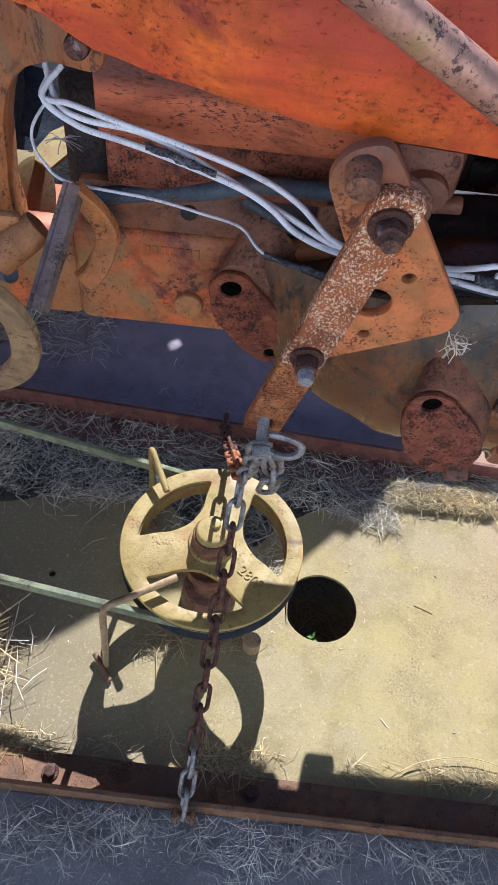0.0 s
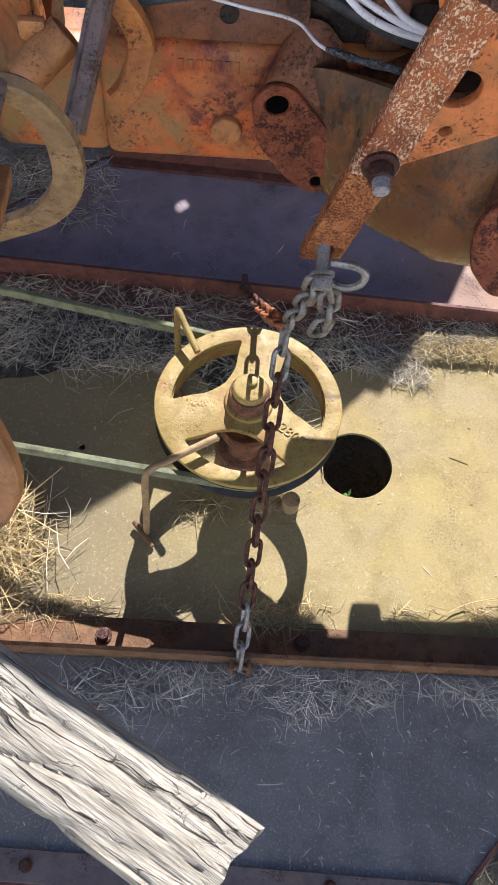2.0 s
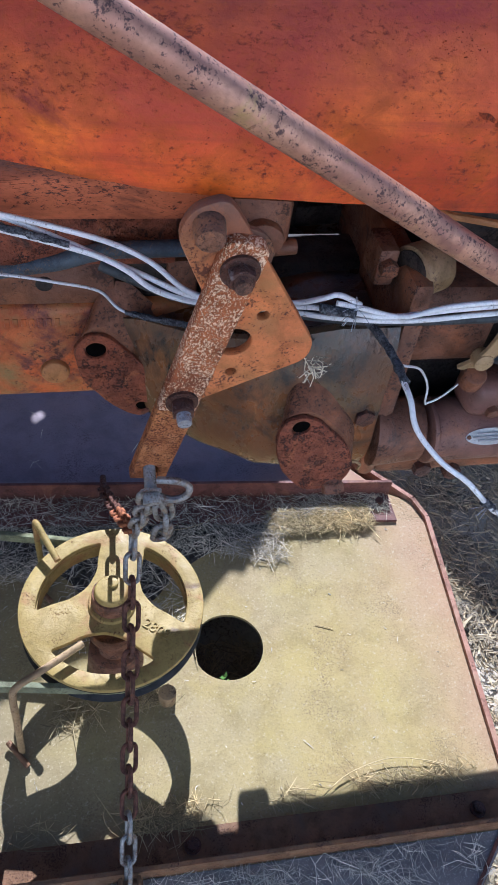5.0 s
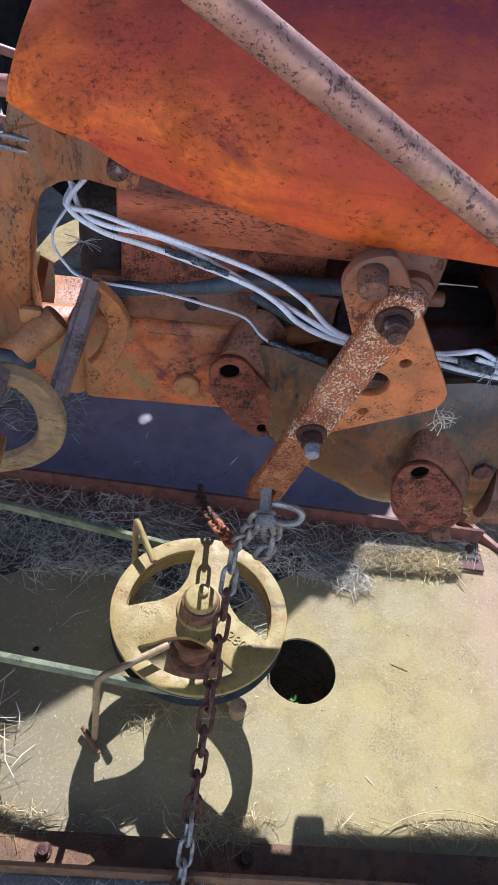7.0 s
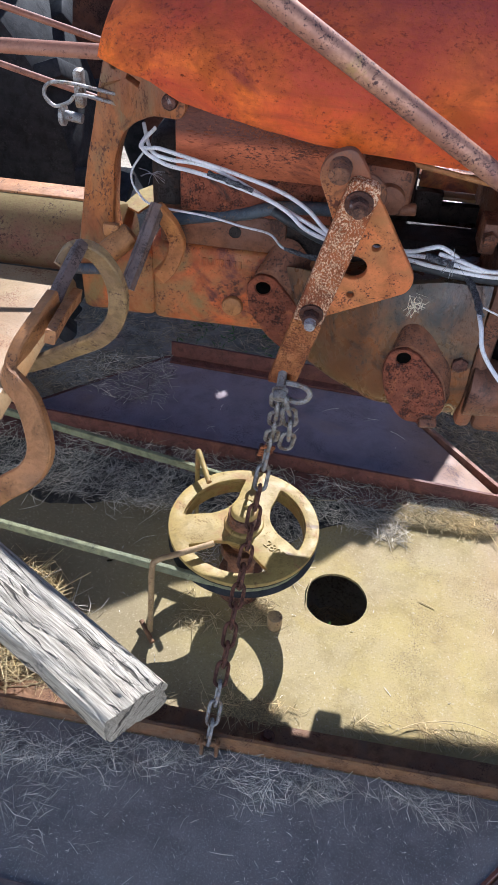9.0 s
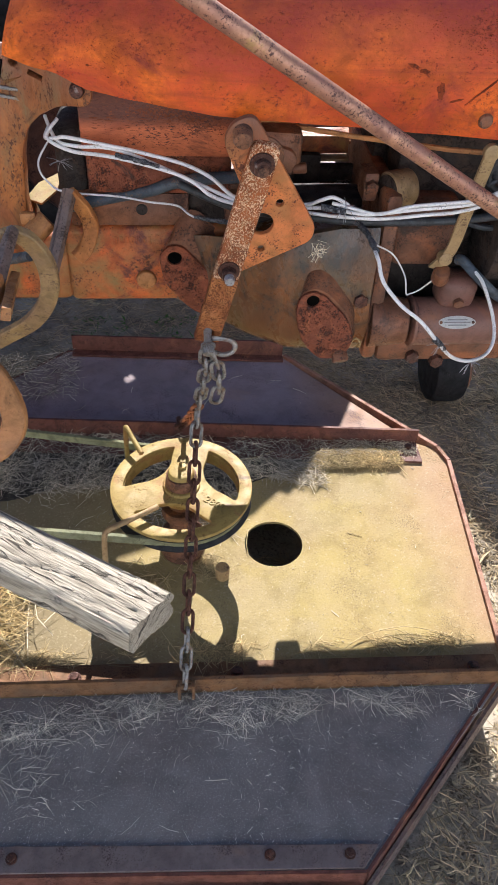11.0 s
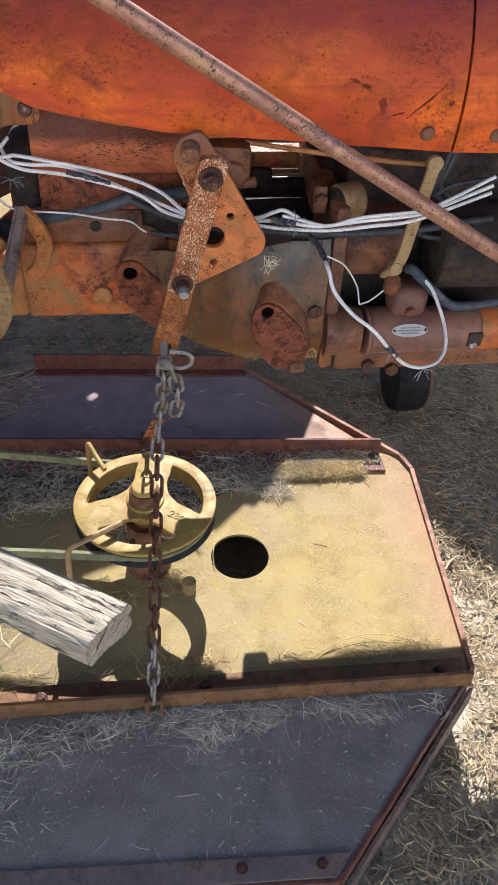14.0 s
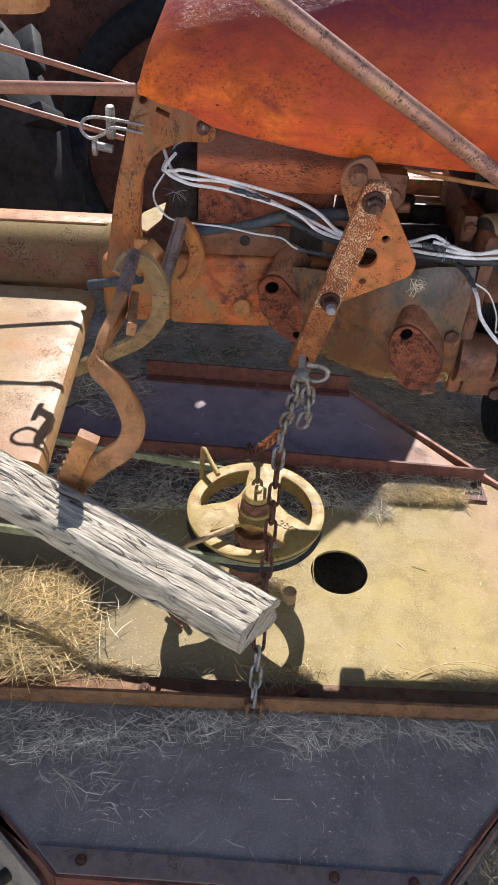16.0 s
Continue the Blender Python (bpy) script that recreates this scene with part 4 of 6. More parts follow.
# mounting lugs: a rusted face on a greasy boss
for poly, holes, y, back in (
        ([(0.069, 0.822), (0.083, 0.838), (0.105, 0.836), (0.152, 0.782), (0.162, 0.738), (0.143, 0.713), (0.115, 0.724), (0.073, 0.775)], [ring2(0.092, 0.816, 0.0105), ring2(0.140, 0.731, 0.007, 16)], 0.658, 0.03),
        ([(0.262, 0.808), (0.268, 0.828), (0.286, 0.836), (0.306, 0.826), (0.338, 0.792), (0.353, 0.758), (0.347, 0.732), (0.324, 0.717), (0.300, 0.722), (0.278, 0.746), (0.266, 0.778)], [ring2(0.286, 0.8195, 0.0090)], 0.529, 0.055)):
    bm = bmesh.new()
    plate(bm, rounded(poly, 0.014), holes, facing(y), 0.008, 0.003)
    bmesh.ops.subdivide_edges(bm, edges=[e for e in bm.edges if e.calc_length() > 0.02], cuts=2)
    shake(bm, 0.0015, 60)
    lug = part("mounting_lug", bm, RED_RUST, tractor, "red-rusted mounting lug with bolt hole")
    bm = bmesh.new()
    cx = sum(p[0] for p in poly) / len(poly)
    cz = sum(p[1] for p in poly) / len(poly)
    plate(bm, rounded([(cx + (p[0] - cx) * 0.97, cz + (p[1] - cz) * 0.97 - 0.001) for p in poly], 0.014), [[(cx + (q[0] - cx), cz + (q[1] - cz)) for q in holes[0]]], facing(y + 0.007), back, 0.0)
    for v in bm.verts:
        k = (v.co.y - y) / back
        v.co.x += 0.02 * k
        v.co.z += 0.035 * k * (1 if v.co.z > cz else -0.2)
    part("lug_boss", bm, BROWN, lug)
# black discs just behind the lug faces make the holes look deep and shaded
for hx, hz, hy in ((0.092, 0.816, 0.6635), (0.140, 0.731, 0.6635), (0.286, 0.8195, 0.5345)):
    bm = bmesh.new()
    cyl(bm, (hx, hy - 0.002, hz), (hx, hy + 0.010, hz), 0.0105 if hx < 0.1 else 0.0070 if hx < 0.2 else 0.0092, seg=18)
    part("hole_bottom", bm, HOLE_SHADE, tractor)
bm = bmesh.new()
cyl(bm, (0.333, 0.556, 0.738), (0.335, 0.531, 0.724), 0.012, seg=18)
hexa(bm, (0.335, 0.533, 0.726), (0.336, 0.525, 0.718), 0.0125)
part("lug_bolt", bm, BROWN, tractor)
bm = bmesh.new()
sweep(bm, spline([(0.352, 0.548, 0.728), (0.354, 0.544, 0.742), (0.360, 0.543, 0.747), (0.367, 0.544, 0.740), (0.368, 0.548, 0.728)], 4), circle(0.0016, 6))
part("cotter_pin", bm, LEVER, tractor)
for x, y, z in ((0.360, 0.560, 0.806), (0.463, 0.580, 0.690), (0.504, 0.580, 0.681)):
    bm = bmesh.new()
    hexa(bm, (x, y + 0.02, z), (x, y - 0.012, z), 0.011)
    part("housing_bolt", bm, BOLT, tractor)
# unseen far-side blocks added to shape shadows on the pulley and deck
bm = bmesh.new()
box(bm, 0.232, 0.347, 0.90, 1.040, 0.765, 0.830, 0.010)
part("far_boss", bm, RED_RUST, tractor)
bm = bmesh.new()
box(bm, 0.372, 0.419, 0.90, 1.015, 0.715, 0.80, 0.008)
part("far_lug", bm, RED_RUST, tractor)

# engine: flange rib, block, sump, starter, generator
bm = bmesh.new()
box(bm, 0.378, 0.402, 0.566, 0.950, 0.690, 0.960, 0.010)
part("flange", bm, BROWN, tractor, "brown rusted flange between engine and housing")
bm = bmesh.new()
box(bm, 0.405, 1.45, 0.640, 0.98, 0.740, 1.02, 0.012)
part("engine_block", bm, DARK, tractor, "near-black engine block")
bm = bmesh.new()
box(bm, 0.405, 1.45, 0.578, 0.950, 0.676, 0.735, 0.012)
part("sump", bm, BROWN, tractor, "orange-brown oil pan")
bm = bmesh.new()
box(bm, 0.405, 0.50, 0.598, 0.68, 0.835, 0.935, 0.012)
shake(bm, 0.003, 30)
part("starter_mount", bm, BROWN, tractor)
SX, SY, SZ = 0.446, 0.578, 0.7545       # left end and axis of the starter
bm = bmesh.new()
cyl(bm, (0.385, SY + 0.006, SZ), (SX - 0.004, SY, SZ), 0.043, 0.034, 36, 0.003)
part("starter_nose", bm, BROWN, tractor, "oily cast nose of the starter")
bm = bmesh.new()
cyl(bm, (SX, SY, SZ), (SX + 0.006, SY, SZ), 0.0385, seg=36, bevel=0.002)
cyl(bm, (SX + 0.006, SY, SZ), (SX + 0.180, SY, SZ), 0.0365, seg=40, bevel=0.003)
starter = part("starter_motor", bm, STARTER, tractor, "brown starter motor with a white badge")
bm = bmesh.new()
cyl(bm, (SX + 0.180, SY, SZ), (SX + 0.225, SY, SZ), 0.0355, seg=40, bevel=0.003)
part("brush_cover", bm, CAST, starter)
bm = bmesh.new()
box(bm, SX + 0.158, SX + 0.182, SY - 0.0385, SY - 0.02, SZ - 0.012, SZ + 0.012, 0.003)
part("brush_window", bm, DARK, starter)
bm = bmesh.new()
hexa(bm, (SX + 0.166, SY - 0.036, SZ - 0.006), (SX + 0.166, SY - 0.045, SZ - 0.006), 0.006)
part("terminal", bm, STEEL, starter)
bm = bmesh.new()
box(bm, 0.481, 0.538, 0.560, 0.612, 0.782, 0.833, 0.015, seg=3)
shake(bm, 0.002, 30)
switch = part("starter_switch", bm, STARTER, starter, "rusted switch on the starter")
bm = bmesh.new()
cyl(bm, (0.480, 0.578, 0.826), (0.476, 0.566, 0.848), 0.0135, 0.012, 18, 0.003)
hexa(bm, (0.509, 0.563, 0.799), (0.509, 0.554, 0.797), 0.008)
part("switch_cap", bm, BROWN, starter)
# badge: an oval lying on the barrel, with a rivet at each end
bm = bmesh.new()
ov = [(0.0285 * math.cos(2 * math.pi * i / 32), 0.0098 * math.sin(2 * math.pi * i / 32)) for i in range(32)]
c = bm.verts.new((0, 0, 0))
ring = [bm.verts.new((x, y, 0)) for x, y in ov]
for i in range(32):
    bm.faces.new((c, ring[i], ring[(i + 1) % 32]))
bmesh.ops.solidify(bm, geom=bm.faces[:], thickness=0.001)
BAD = Matrix.Translation((0.510, SY - 0.0325, SZ + 0.0180)) @ Matrix.Rotation(radians(60), 4, "X")
bm.transform(BAD)
badge = part("badge", bm, BADGE, starter, "white oval badge with worn lettering", False)
for w, dy in ((0.030, 0.0040), (0.040, 0.0), (0.028, -0.0040)):
    bm = bmesh.new()
    box(bm, -w / 2, w / 2, dy - 0.0008, dy + 0.0008, 0.0008, 0.0014)
    bm.transform(BAD)
    part("lettering_bar", bm, INK, badge, "", False)
for sx in (-0.0245, 0.0245):
    bm = bmesh.new()
    cyl(bm, (sx, 0, 0.0), (sx, 0, 0.0022), 0.0024, 0.0018, 12)
    bm.transform(BAD)
    part("rivet", bm, SHAFT, badge)
# generator and other dark parts behind the starter
bm = bmesh.new()
cyl(bm, (0.535, 0.60, 0.885), (0.72, 0.60, 0.885), 0.062, seg=36, bevel=0.008)
part("generator", bm, DARK, tractor, "dark round generator body")
bm = bmesh.new()
cyl(bm, (0.385, 0.598, 0.952), (0.418, 0.612, 0.952), 0.0260, 0.0255, 30, 0.003)
box(bm, 0.405, 0.424, 0.600, 0.640, 0.905, 0.935, 0.004)
part("clamp_ring", bm, PEDAL, tractor, "tan drum with a rough dark end")
bm = bmesh.new()
cyl(bm, (0.3835, 0.5973, 0.952), (0.3855, 0.5982, 0.952), 0.0215, seg=26)
part("clamp_face", bm, DARK, tractor)
bm = bmesh.new()
box(bm, 0.200, 0.262, 0.585, 0.66, 0.975, 1.035, 0.010)
cyl(bm, (0.235, 0.575, 1.000), (0.235, 0.62, 1.000), 0.017, seg=18, bevel=0.003)
cyl(bm, (0.250, 0.590, 0.985), (0.270, 0.590, 0.985), 0.007, seg=12, bevel=0.002)
shake(bm, 0.003, 40)
part("linkage_block", bm, BROWN, tractor, "rusty linkage behind the bracket")
bm = bmesh.new()
box(bm, 0.352, 0.372, 0.60, 0.64, 0.935, 0.975, 0.004)
hexa(bm, (0.362, 0.59, 0.958), (0.362, 0.602, 0.958), 0.009)
part("bolted_clip", bm, BROWN, tractor)
# near-black wall added as shade behind the housing, and the sunlit plates topping it
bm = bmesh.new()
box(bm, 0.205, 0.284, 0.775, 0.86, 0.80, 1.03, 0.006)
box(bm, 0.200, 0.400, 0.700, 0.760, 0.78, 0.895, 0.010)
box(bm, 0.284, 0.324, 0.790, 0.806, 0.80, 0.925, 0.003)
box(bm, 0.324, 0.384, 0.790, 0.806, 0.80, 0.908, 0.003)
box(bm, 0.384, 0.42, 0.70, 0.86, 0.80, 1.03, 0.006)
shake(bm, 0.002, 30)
part("inner_wall", bm, DARK, tractor, "near-black wall added to stand for shade behind the housing")
bm = bmesh.new()
box(bm, 0.286, 0.376, 0.818, 0.850, 0.934, 0.940, 0.001, Matrix.Translation((0.318, 0.83, 0.94)) @ Matrix.Rotation(radians(20), 4, "X") @ Matrix.Translation((-0.318, -0.83, -0.94)))
box(bm, 0.290, 0.372, 0.812, 0.820, 0.918, 0.946, 0.002)
part("heat_shield", bm, CAST, tractor, "orange plate on the far side, lit by the sun")
bm = bmesh.new()
box(bm, 0.318, 0.372, 0.800, 0.846, 0.910, 0.915, 0.001)
part("shield_ledge", bm, PLATFORM, tractor, "pale ledge on the far side, lit by the sun")

# bracket, lift arm
bm = bmesh.new()
plate(bm, rounded([(0.153, 1.055), (0.163, 1.078), (0.188, 1.087), (0.201, 1.068), (0.276, 0.940), (0.272, 0.920), (0.172, 0.866), (0.160, 0.885), (0.182, 0.985)], 0.012),
      [ring2(0.2265, 0.975, 0.0050, 18), ring2(0.2065, 0.908, 0.0046, 18), ring2(0.205, 0.945, 0.0155, 24)], facing(0.520), 0.010, 0.002)
bm.transform(Matrix.Translation((0, 0.511, 0.997)) @ Matrix.Rotation(radians(6.5), 4, "X") @ Matrix.Translation((0, -0.52, -1.0)))
part("bracket", bm, BRACKET, tractor, "orange triangular bracket plate with holes")
bm = bmesh.new()
cyl(bm, (0.176, 0.514, 1.064), (0.175, 0.487, 1.058), 0.0125, 0.0110, 28, 0.003)
part("boss", bm, SHAFT, tractor, "dark boss at the top of the bracket")
ARM_A, ARM_B = Vector((0.2045, 0.493, 1.052)), Vector((0.1365, 0.5375, 0.750))
d = (ARM_B - ARM_A).normalized()
side = Vector((1, 0, 0)) - d * d.x
side.normalize()
out = side.cross(d)
if out.y > 0:
    out = -out
ARM_M = Matrix(((side.x, d.x, out.x, ARM_A.x), (side.y, d.y, out.y, ARM_A.y), (side.z, d.z, out.z, ARM_A.z), (0, 0, 0, 1)))
L = (ARM_B - ARM_A).length
bm = bmesh.new()
plate(bm, rounded([(-0.0175, 0.0), (0.0175, 0.0), (0.0178, L), (-0.0178, L + 0.003)], 0.012), [ring2(0.0, L - 0.014, 0.008, 16)], ARM_M, 0.013, 0.002)
shake(bm, 0.0008, 90)
arm = part("lift_arm", bm, FLAKE, tractor, "rusty lift arm with flaking white paint")
bm = bmesh.new()
plate(bm, rounded([(-0.0181, 0.198), (0.0181, 0.200), (0.0183, L + 0.001), (-0.0183, L + 0.004)], 0.003), [ring2(0.0, L - 0.014, 0.008, 16)], ARM_M @ Matrix.Translation((0, 0, 0.0006)), 0.0142, 0.002)
part("arm_end", bm, RUST_BAR, arm, "bare orange rust on the arm's lower end")
for s, r in ((0.024, 0.0112), (0.183, 0.0105)):
    p = ARM_M @ Vector((0.0, s, 0))
    n3 = out
    bm = bmesh.new()
    cyl(bm, p, p + n3 * 0.003, r + 0.004, seg=24)
    hexa(bm, p + n3 * 0.003, p + n3 * (0.013 if s < 0.1 else 0.016), r)
    nut = part("nut", bm, BOLT, arm, "dark rusty nut")
    bm = bmesh.new()
    for k in range(2 if s < 0.1 else 4):
        cyl(bm, p + n3 * (0.013 + 0.003 * k), p + n3 * (0.0165 + 0.003 * k), r * 0.66, r * 0.58, 16)
    part("bolt_thread", bm, STEEL if s > 0.1 else SHAFT, nut, "worn thread end")
bm = bmesh.new()
p = ARM_M @ Vector((0.001, 0.024, 0))
cyl(bm, p - out * 0.019, p - out * 0.014, 0.027, seg=32, bevel=0.0015)
part("arm_washer", bm, SHAFT, arm, "wide dark washer behind the arm")
# diagonal pipe across the hood
bm = bmesh.new()
pa, pd = Vector((0.0, 0.3965, 1.2900)), Vector((0.842, 0.1245, -0.520))
sweep(bm, [pa + pd * s for s in (-0.75, -0.3, 0, 0.3, 0.6, 0.95, 1.25)], circle(0.0101, 40), False, (0.54, -0.19, 0.82))
part("diagonal_pipe", bm, PIPE, tractor, "mottled rusty pipe running aslant past the hood")

# cast post at the tank's rear, with its frame
bm = bmesh.new()
plate(bm, rounded([(-0.113, 1.105), (-0.126, 1.056), (-0.149, 0.957), (-0.164, 0.876), (-0.172, 0.832), (-0.112, 0.826), (-0.116, 0.902), (-0.109, 0.973), (-0.097, 1.008), (-0.074, 1.033), (-0.045, 1.052), (-0.002, 1.063), (-0.002, 1.091), (-0.063, 1.103), (-0.105, 1.108)], 0.012),
      [ring2(-0.103, 1.089, 0.005, 14), [(-0.083, 1.084), (-0.065, 1.081), (-0.067, 1.076), (-0.085, 1.079)]], facing(0.585), 0.036, 0.004)
bmesh.ops.subdivide_edges(bm, edges=[e for e in bm.edges if e.calc_length() > 0.03], cuts=2)
for v in bm.verts:      # the arm comes forward to the tank
    v.co.y += min(0.075, max(0.0, (-0.019 - v.co.x) * 0.95))
shake(bm, 0.0012, 50)
part("rear_post", bm, POST, tractor, "rusty orange cast post joining frame and tank")
bm = bmesh.new()
cyl(bm, (-0.019, 0.600, 1.078), (-0.019, 0.577, 1.081), 0.0095, 0.0085, 20, 0.002)
part("post_bolt", bm, BOLT, tractor)
bm = bmesh.new()
cyl(bm, (-0.95, 0.800, 0.787), (-0.150, 0.800, 0.787), 0.0575, seg=40)
part("gearbox_tube", bm, TUBE, tractor, "brown tube with dirt on its top")
bm = bmesh.new()
box(bm, -0.95, -0.168, 0.800, 0.842, 0.838, 0.848, 0.002)
part("tube_ledge", bm, PEDAL_OR, tractor, "orange ledge along the tube, catching the sun")
bm = bmesh.new()
cyl(bm, (-0.185, 0.790, 0.790), (-0.142, 0.780, 0.792), 0.062, seg=40, bevel=0.008)
part("tube_collar", bm, TUBE, tractor)
# near-black block set in the gap by the post in place of shade
bm = bmesh.new()
box(bm, -0.075, -0.02, 0.70, 0.80, 0.86, 1.0, 0.02, seg=3)
shake(bm, 0.004, 30)
part("dark_casting", bm, DARK, tractor)

bm = bmesh.new()
plate(bm, [(-0.150, 0.790), (-0.134, 0.830), (-0.098, 0.862), (-0.102, 0.812), (-0.124, 0.776)], [], facing(0.86), 0.004)
bm.transform(Matrix.Translation((0.004, -0.03, 0.036)) @ Matrix.Translation((-0.12, 0.86, 0.81)) @ Matrix.Rotation(radians(-78), 4, "X") @ Matrix.Translation((0.12, -0.86, -0.81)))
part("far_plate", bm, CREAM, tractor, "cream plate on the far side, lit by the sun")
# control rods at the rear
for a, b, r, mat in (((-0.805, 0.80, 1.223), (-0.140, 0.80, 1.069), 0.0046, ROD), ((-0.683, 0.65, 1.085), (-0.112, 0.65, 1.104), 0.0087, ROD), ((-0.816, 0.86, 1.128), (-0.160, 0.86, 0.971), 0.0046, ROD)):
    bm = bmesh.new()
    sweep(bm, [a, Vector(a).lerp(Vector(b), 0.5), b], circle(r, 12))
    part("control_rod", bm, mat, tractor)
bm = bmesh.new()
sweep(bm, spline([(-0.10, 0.66, 1.055), (-0.155, 0.655, 1.064), (-0.182, 0.655, 1.062), (-0.190, 0.655, 1.048), (-0.178, 0.655, 1.036), (-0.160, 0.655, 1.042), (-0.145, 0.655, 1.052), (-0.10, 0.66, 1.044)], 5), circle(0.0024, 8))
part("hairpin_clip", bm, GALV, tractor, "bent wire hairpin clip")
bm = bmesh.new()
cyl(bm, (-0.150, 0.67, 1.018), (-0.172, 0.672, 1.020), 0.006, seg=14)
cyl(bm, (-0.172, 0.672, 1.020), (-0.178, 0.672, 1.020), 0.013, seg=18, bevel=0.001)
part("knurled_screw", bm, GALV, tractor)
bm = bmesh.new()
box(bm, -0.158, -0.146, 0.668, 0.685, 1.030, 1.075, 0.004)
part("clip_plate", bm, GALV, tractor)
bm = bmesh.new()
sweep(bm, spline([(-0.60, 0.575, 1.210), (-0.30, 0.578, 1.210), (-0.235, 0.580, 1.211), (-0.214, 0.590, 1.212), (-0.212, 0.612, 1.213), (-0.228, 0.628, 1.214), (-0.40, 0.634, 1.214), (-0.60, 0.640, 1.214)], 6), rect(0.003, 0.024, 0.1), False, (0, 0, 1))
part("strap", bm, PEDAL_OR, tractor, "orange bent strap")
bm = bmesh.new()
box(bm, -0.255, -0.222, 0.60, 0.625, 1.227, 1.244, 0.004)
cyl(bm, (-0.238, 0.60, 1.236), (-0.238, 0.585, 1.234), 0.006, seg=12)
part("strap_clamp", bm, GALV, tractor)

# foot platform
bm = bmesh.new()
rows = []
for i in range(15):
    y = 0.725 - (0.725 - 0.285) * i / 14
    k = (0.725 - y) / 0.41
    xe = -0.205 + 0.004 * k
    dz = 0.0035 * noise.noise(Vector((0, y * 7, 0)))
    row = []
    for x, z in ((-0.75, 0.762), (-0.45, 0.763), (-0.30, 0.763), (xe - 0.02, 0.762), (xe - 0.006, 0.757), (xe, 0.747), (xe + 0.001, 0.736), (xe - 0.004, 0.735), (xe - 0.006, 0.745), (xe - 0.016, 0.751), (-0.30, 0.753), (-0.75, 0.753)):
        rib = 0.006 * math.exp(-((y - 0.44) / 0.012) ** 2) if -0.5 < x < -0.24 and z > 0.755 else 0
        row.append(bm.verts.new((x, y, z + dz + rib)))
    rows.append(row)
for a, b in zip(rows, rows[1:]):
    for j in range(12):
        bm.faces.new((a[j], a[(j + 1) % 12], b[(j + 1) % 12], b[j]))
bm.faces.new(rows[0])
bm.faces.new(rows[-1])
part("foot_platform", bm, PLATFORM, tractor, "faded peach steel foot platform with a bent edge")
bm = bmesh.new()
box(bm, -0.70, -0.26, 0.42, 0.70, 0.715, 0.730, 0.004)
box(bm, -0.40, -0.36, 0.32, 0.80, 0.66, 0.752, 0.004)
part("platform_bracket", bm, RAIL, tractor)

# pedals
S = [(-0.108, 0.405, 0.925), (-0.112, 0.370, 0.921), (-0.122, 0.342, 0.908), (-0.131, 0.318, 0.889), (-0.106, 0.298, 0.877), (-0.087, 0.272, 0.860), (-0.081, 0.256, 0.842), (-0.091, 0.245, 0.823), (-0.113, 0.239, 0.808), (-0.136, 0.238, 0.786), (-0.152, 0.240, 0.762)]
bm = bmesh.new()
path = spline(S, 10)
for _ in range(8):
    path = [path[0]] + [(a + b * 2 + c) / 4 for a, b, c in zip(path, path[1:], path[2:])] + [path[-1]]
turn = [min(1.0, max(0.0, (i / (len(path) - 1) - 0.20) / 0.22)) for i in range(len(path))]
sweep(bm, path, rect(0.013, 0.026, 0.15), False, [Vector((-1, 0, 0)).lerp(Vector((-0.1, -0.9, 0.4)), k) for k in turn])
part("brake_pedal", bm, PEDAL_OR, tractor, "S-shaped orange-brown pedal bar")
bm = bmesh.new()
a, b = Vector((-0.126, 0.224, 0.856)), Vector((-0.160, 0.236, 0.776))
sweep(bm, [a, a.lerp(b, 0.5), b], rect(0.024, 0.012, 0.1), False, (0.3, 0.8, 0.5))
for k in range(7):
    p = a.lerp(b, (k + 0.5) / 7) + Vector((-0.013, -0.002, -0.004))
    cyl(bm, p, p + Vector((-0.004, -0.0015, 0.0015)), 0.0028, 0.0014, 6)
part("toothed_pad", bm, PEDAL_OR, tractor, "toothed pedal pad")
P2 = [(-0.119, 0.47, 0.925), (-0.108, 0.49, 0.940), (-0.088, 0.50, 0.930), (-0.072, 0.51, 0.890), (-0.076, 0.52, 0.838), (-0.107, 0.54, 0.785), (-0.158, 0.56, 0.743), (-0.217, 0.58, 0.698), (-0.30, 0.60, 0.65)]
bm = bmesh.new()
sweep(bm, spline(P2, 12), rect(0.024, 0.012, 0.15), False, (0.1, 0.9, 0.35))
part("clutch_pedal", bm, PEDAL, tractor, "curved olive pedal bar")
bm = bmesh.new()
sweep(bm, [(-0.102, 0.488, 0.952), (-0.108, 0.440, 0.935), (-0.114, 0.394, 0.916)], [(-0.0090, -0.005), (-0.0080, -0.001), (-0.001, 0.005), (0.0075, -0.002), (0.0090, -0.006), (0.006, -0.007), (-0.001, 0.0), (-0.006, -0.006)], False, (0.1, -0.4, 0.9))
part("pedal_strap", bm, PEDAL_DK, tractor, "dark angle strap beside the pedal")
bm = bmesh.new()
sweep(bm, [(-0.100, 0.452, 0.904), (-0.095, 0.400, 0.917), (-0.090, 0.340, 0.924)], rect(0.011, 0.016, 0.1), False, (0.2, -0.3, 0.9))
part("strap_prong", bm, PEDAL_OR, tractor)
bm = bmesh.new()
sweep(bm, spline([(-0.053, 0.640, 0.928), (-0.036, 0.650, 0.900), (-0.028, 0.655, 0.870), (-0.036, 0.640, 0.845), (-0.050, 0.630, 0.832)], 6), rect(0.022, 0.012, 0.15), False, (0.1, 0.9, 0.3))
part("bent_lever", bm, ORANGE_RUST, tractor, "pitted orange bent lever")
bm = bmesh.new()
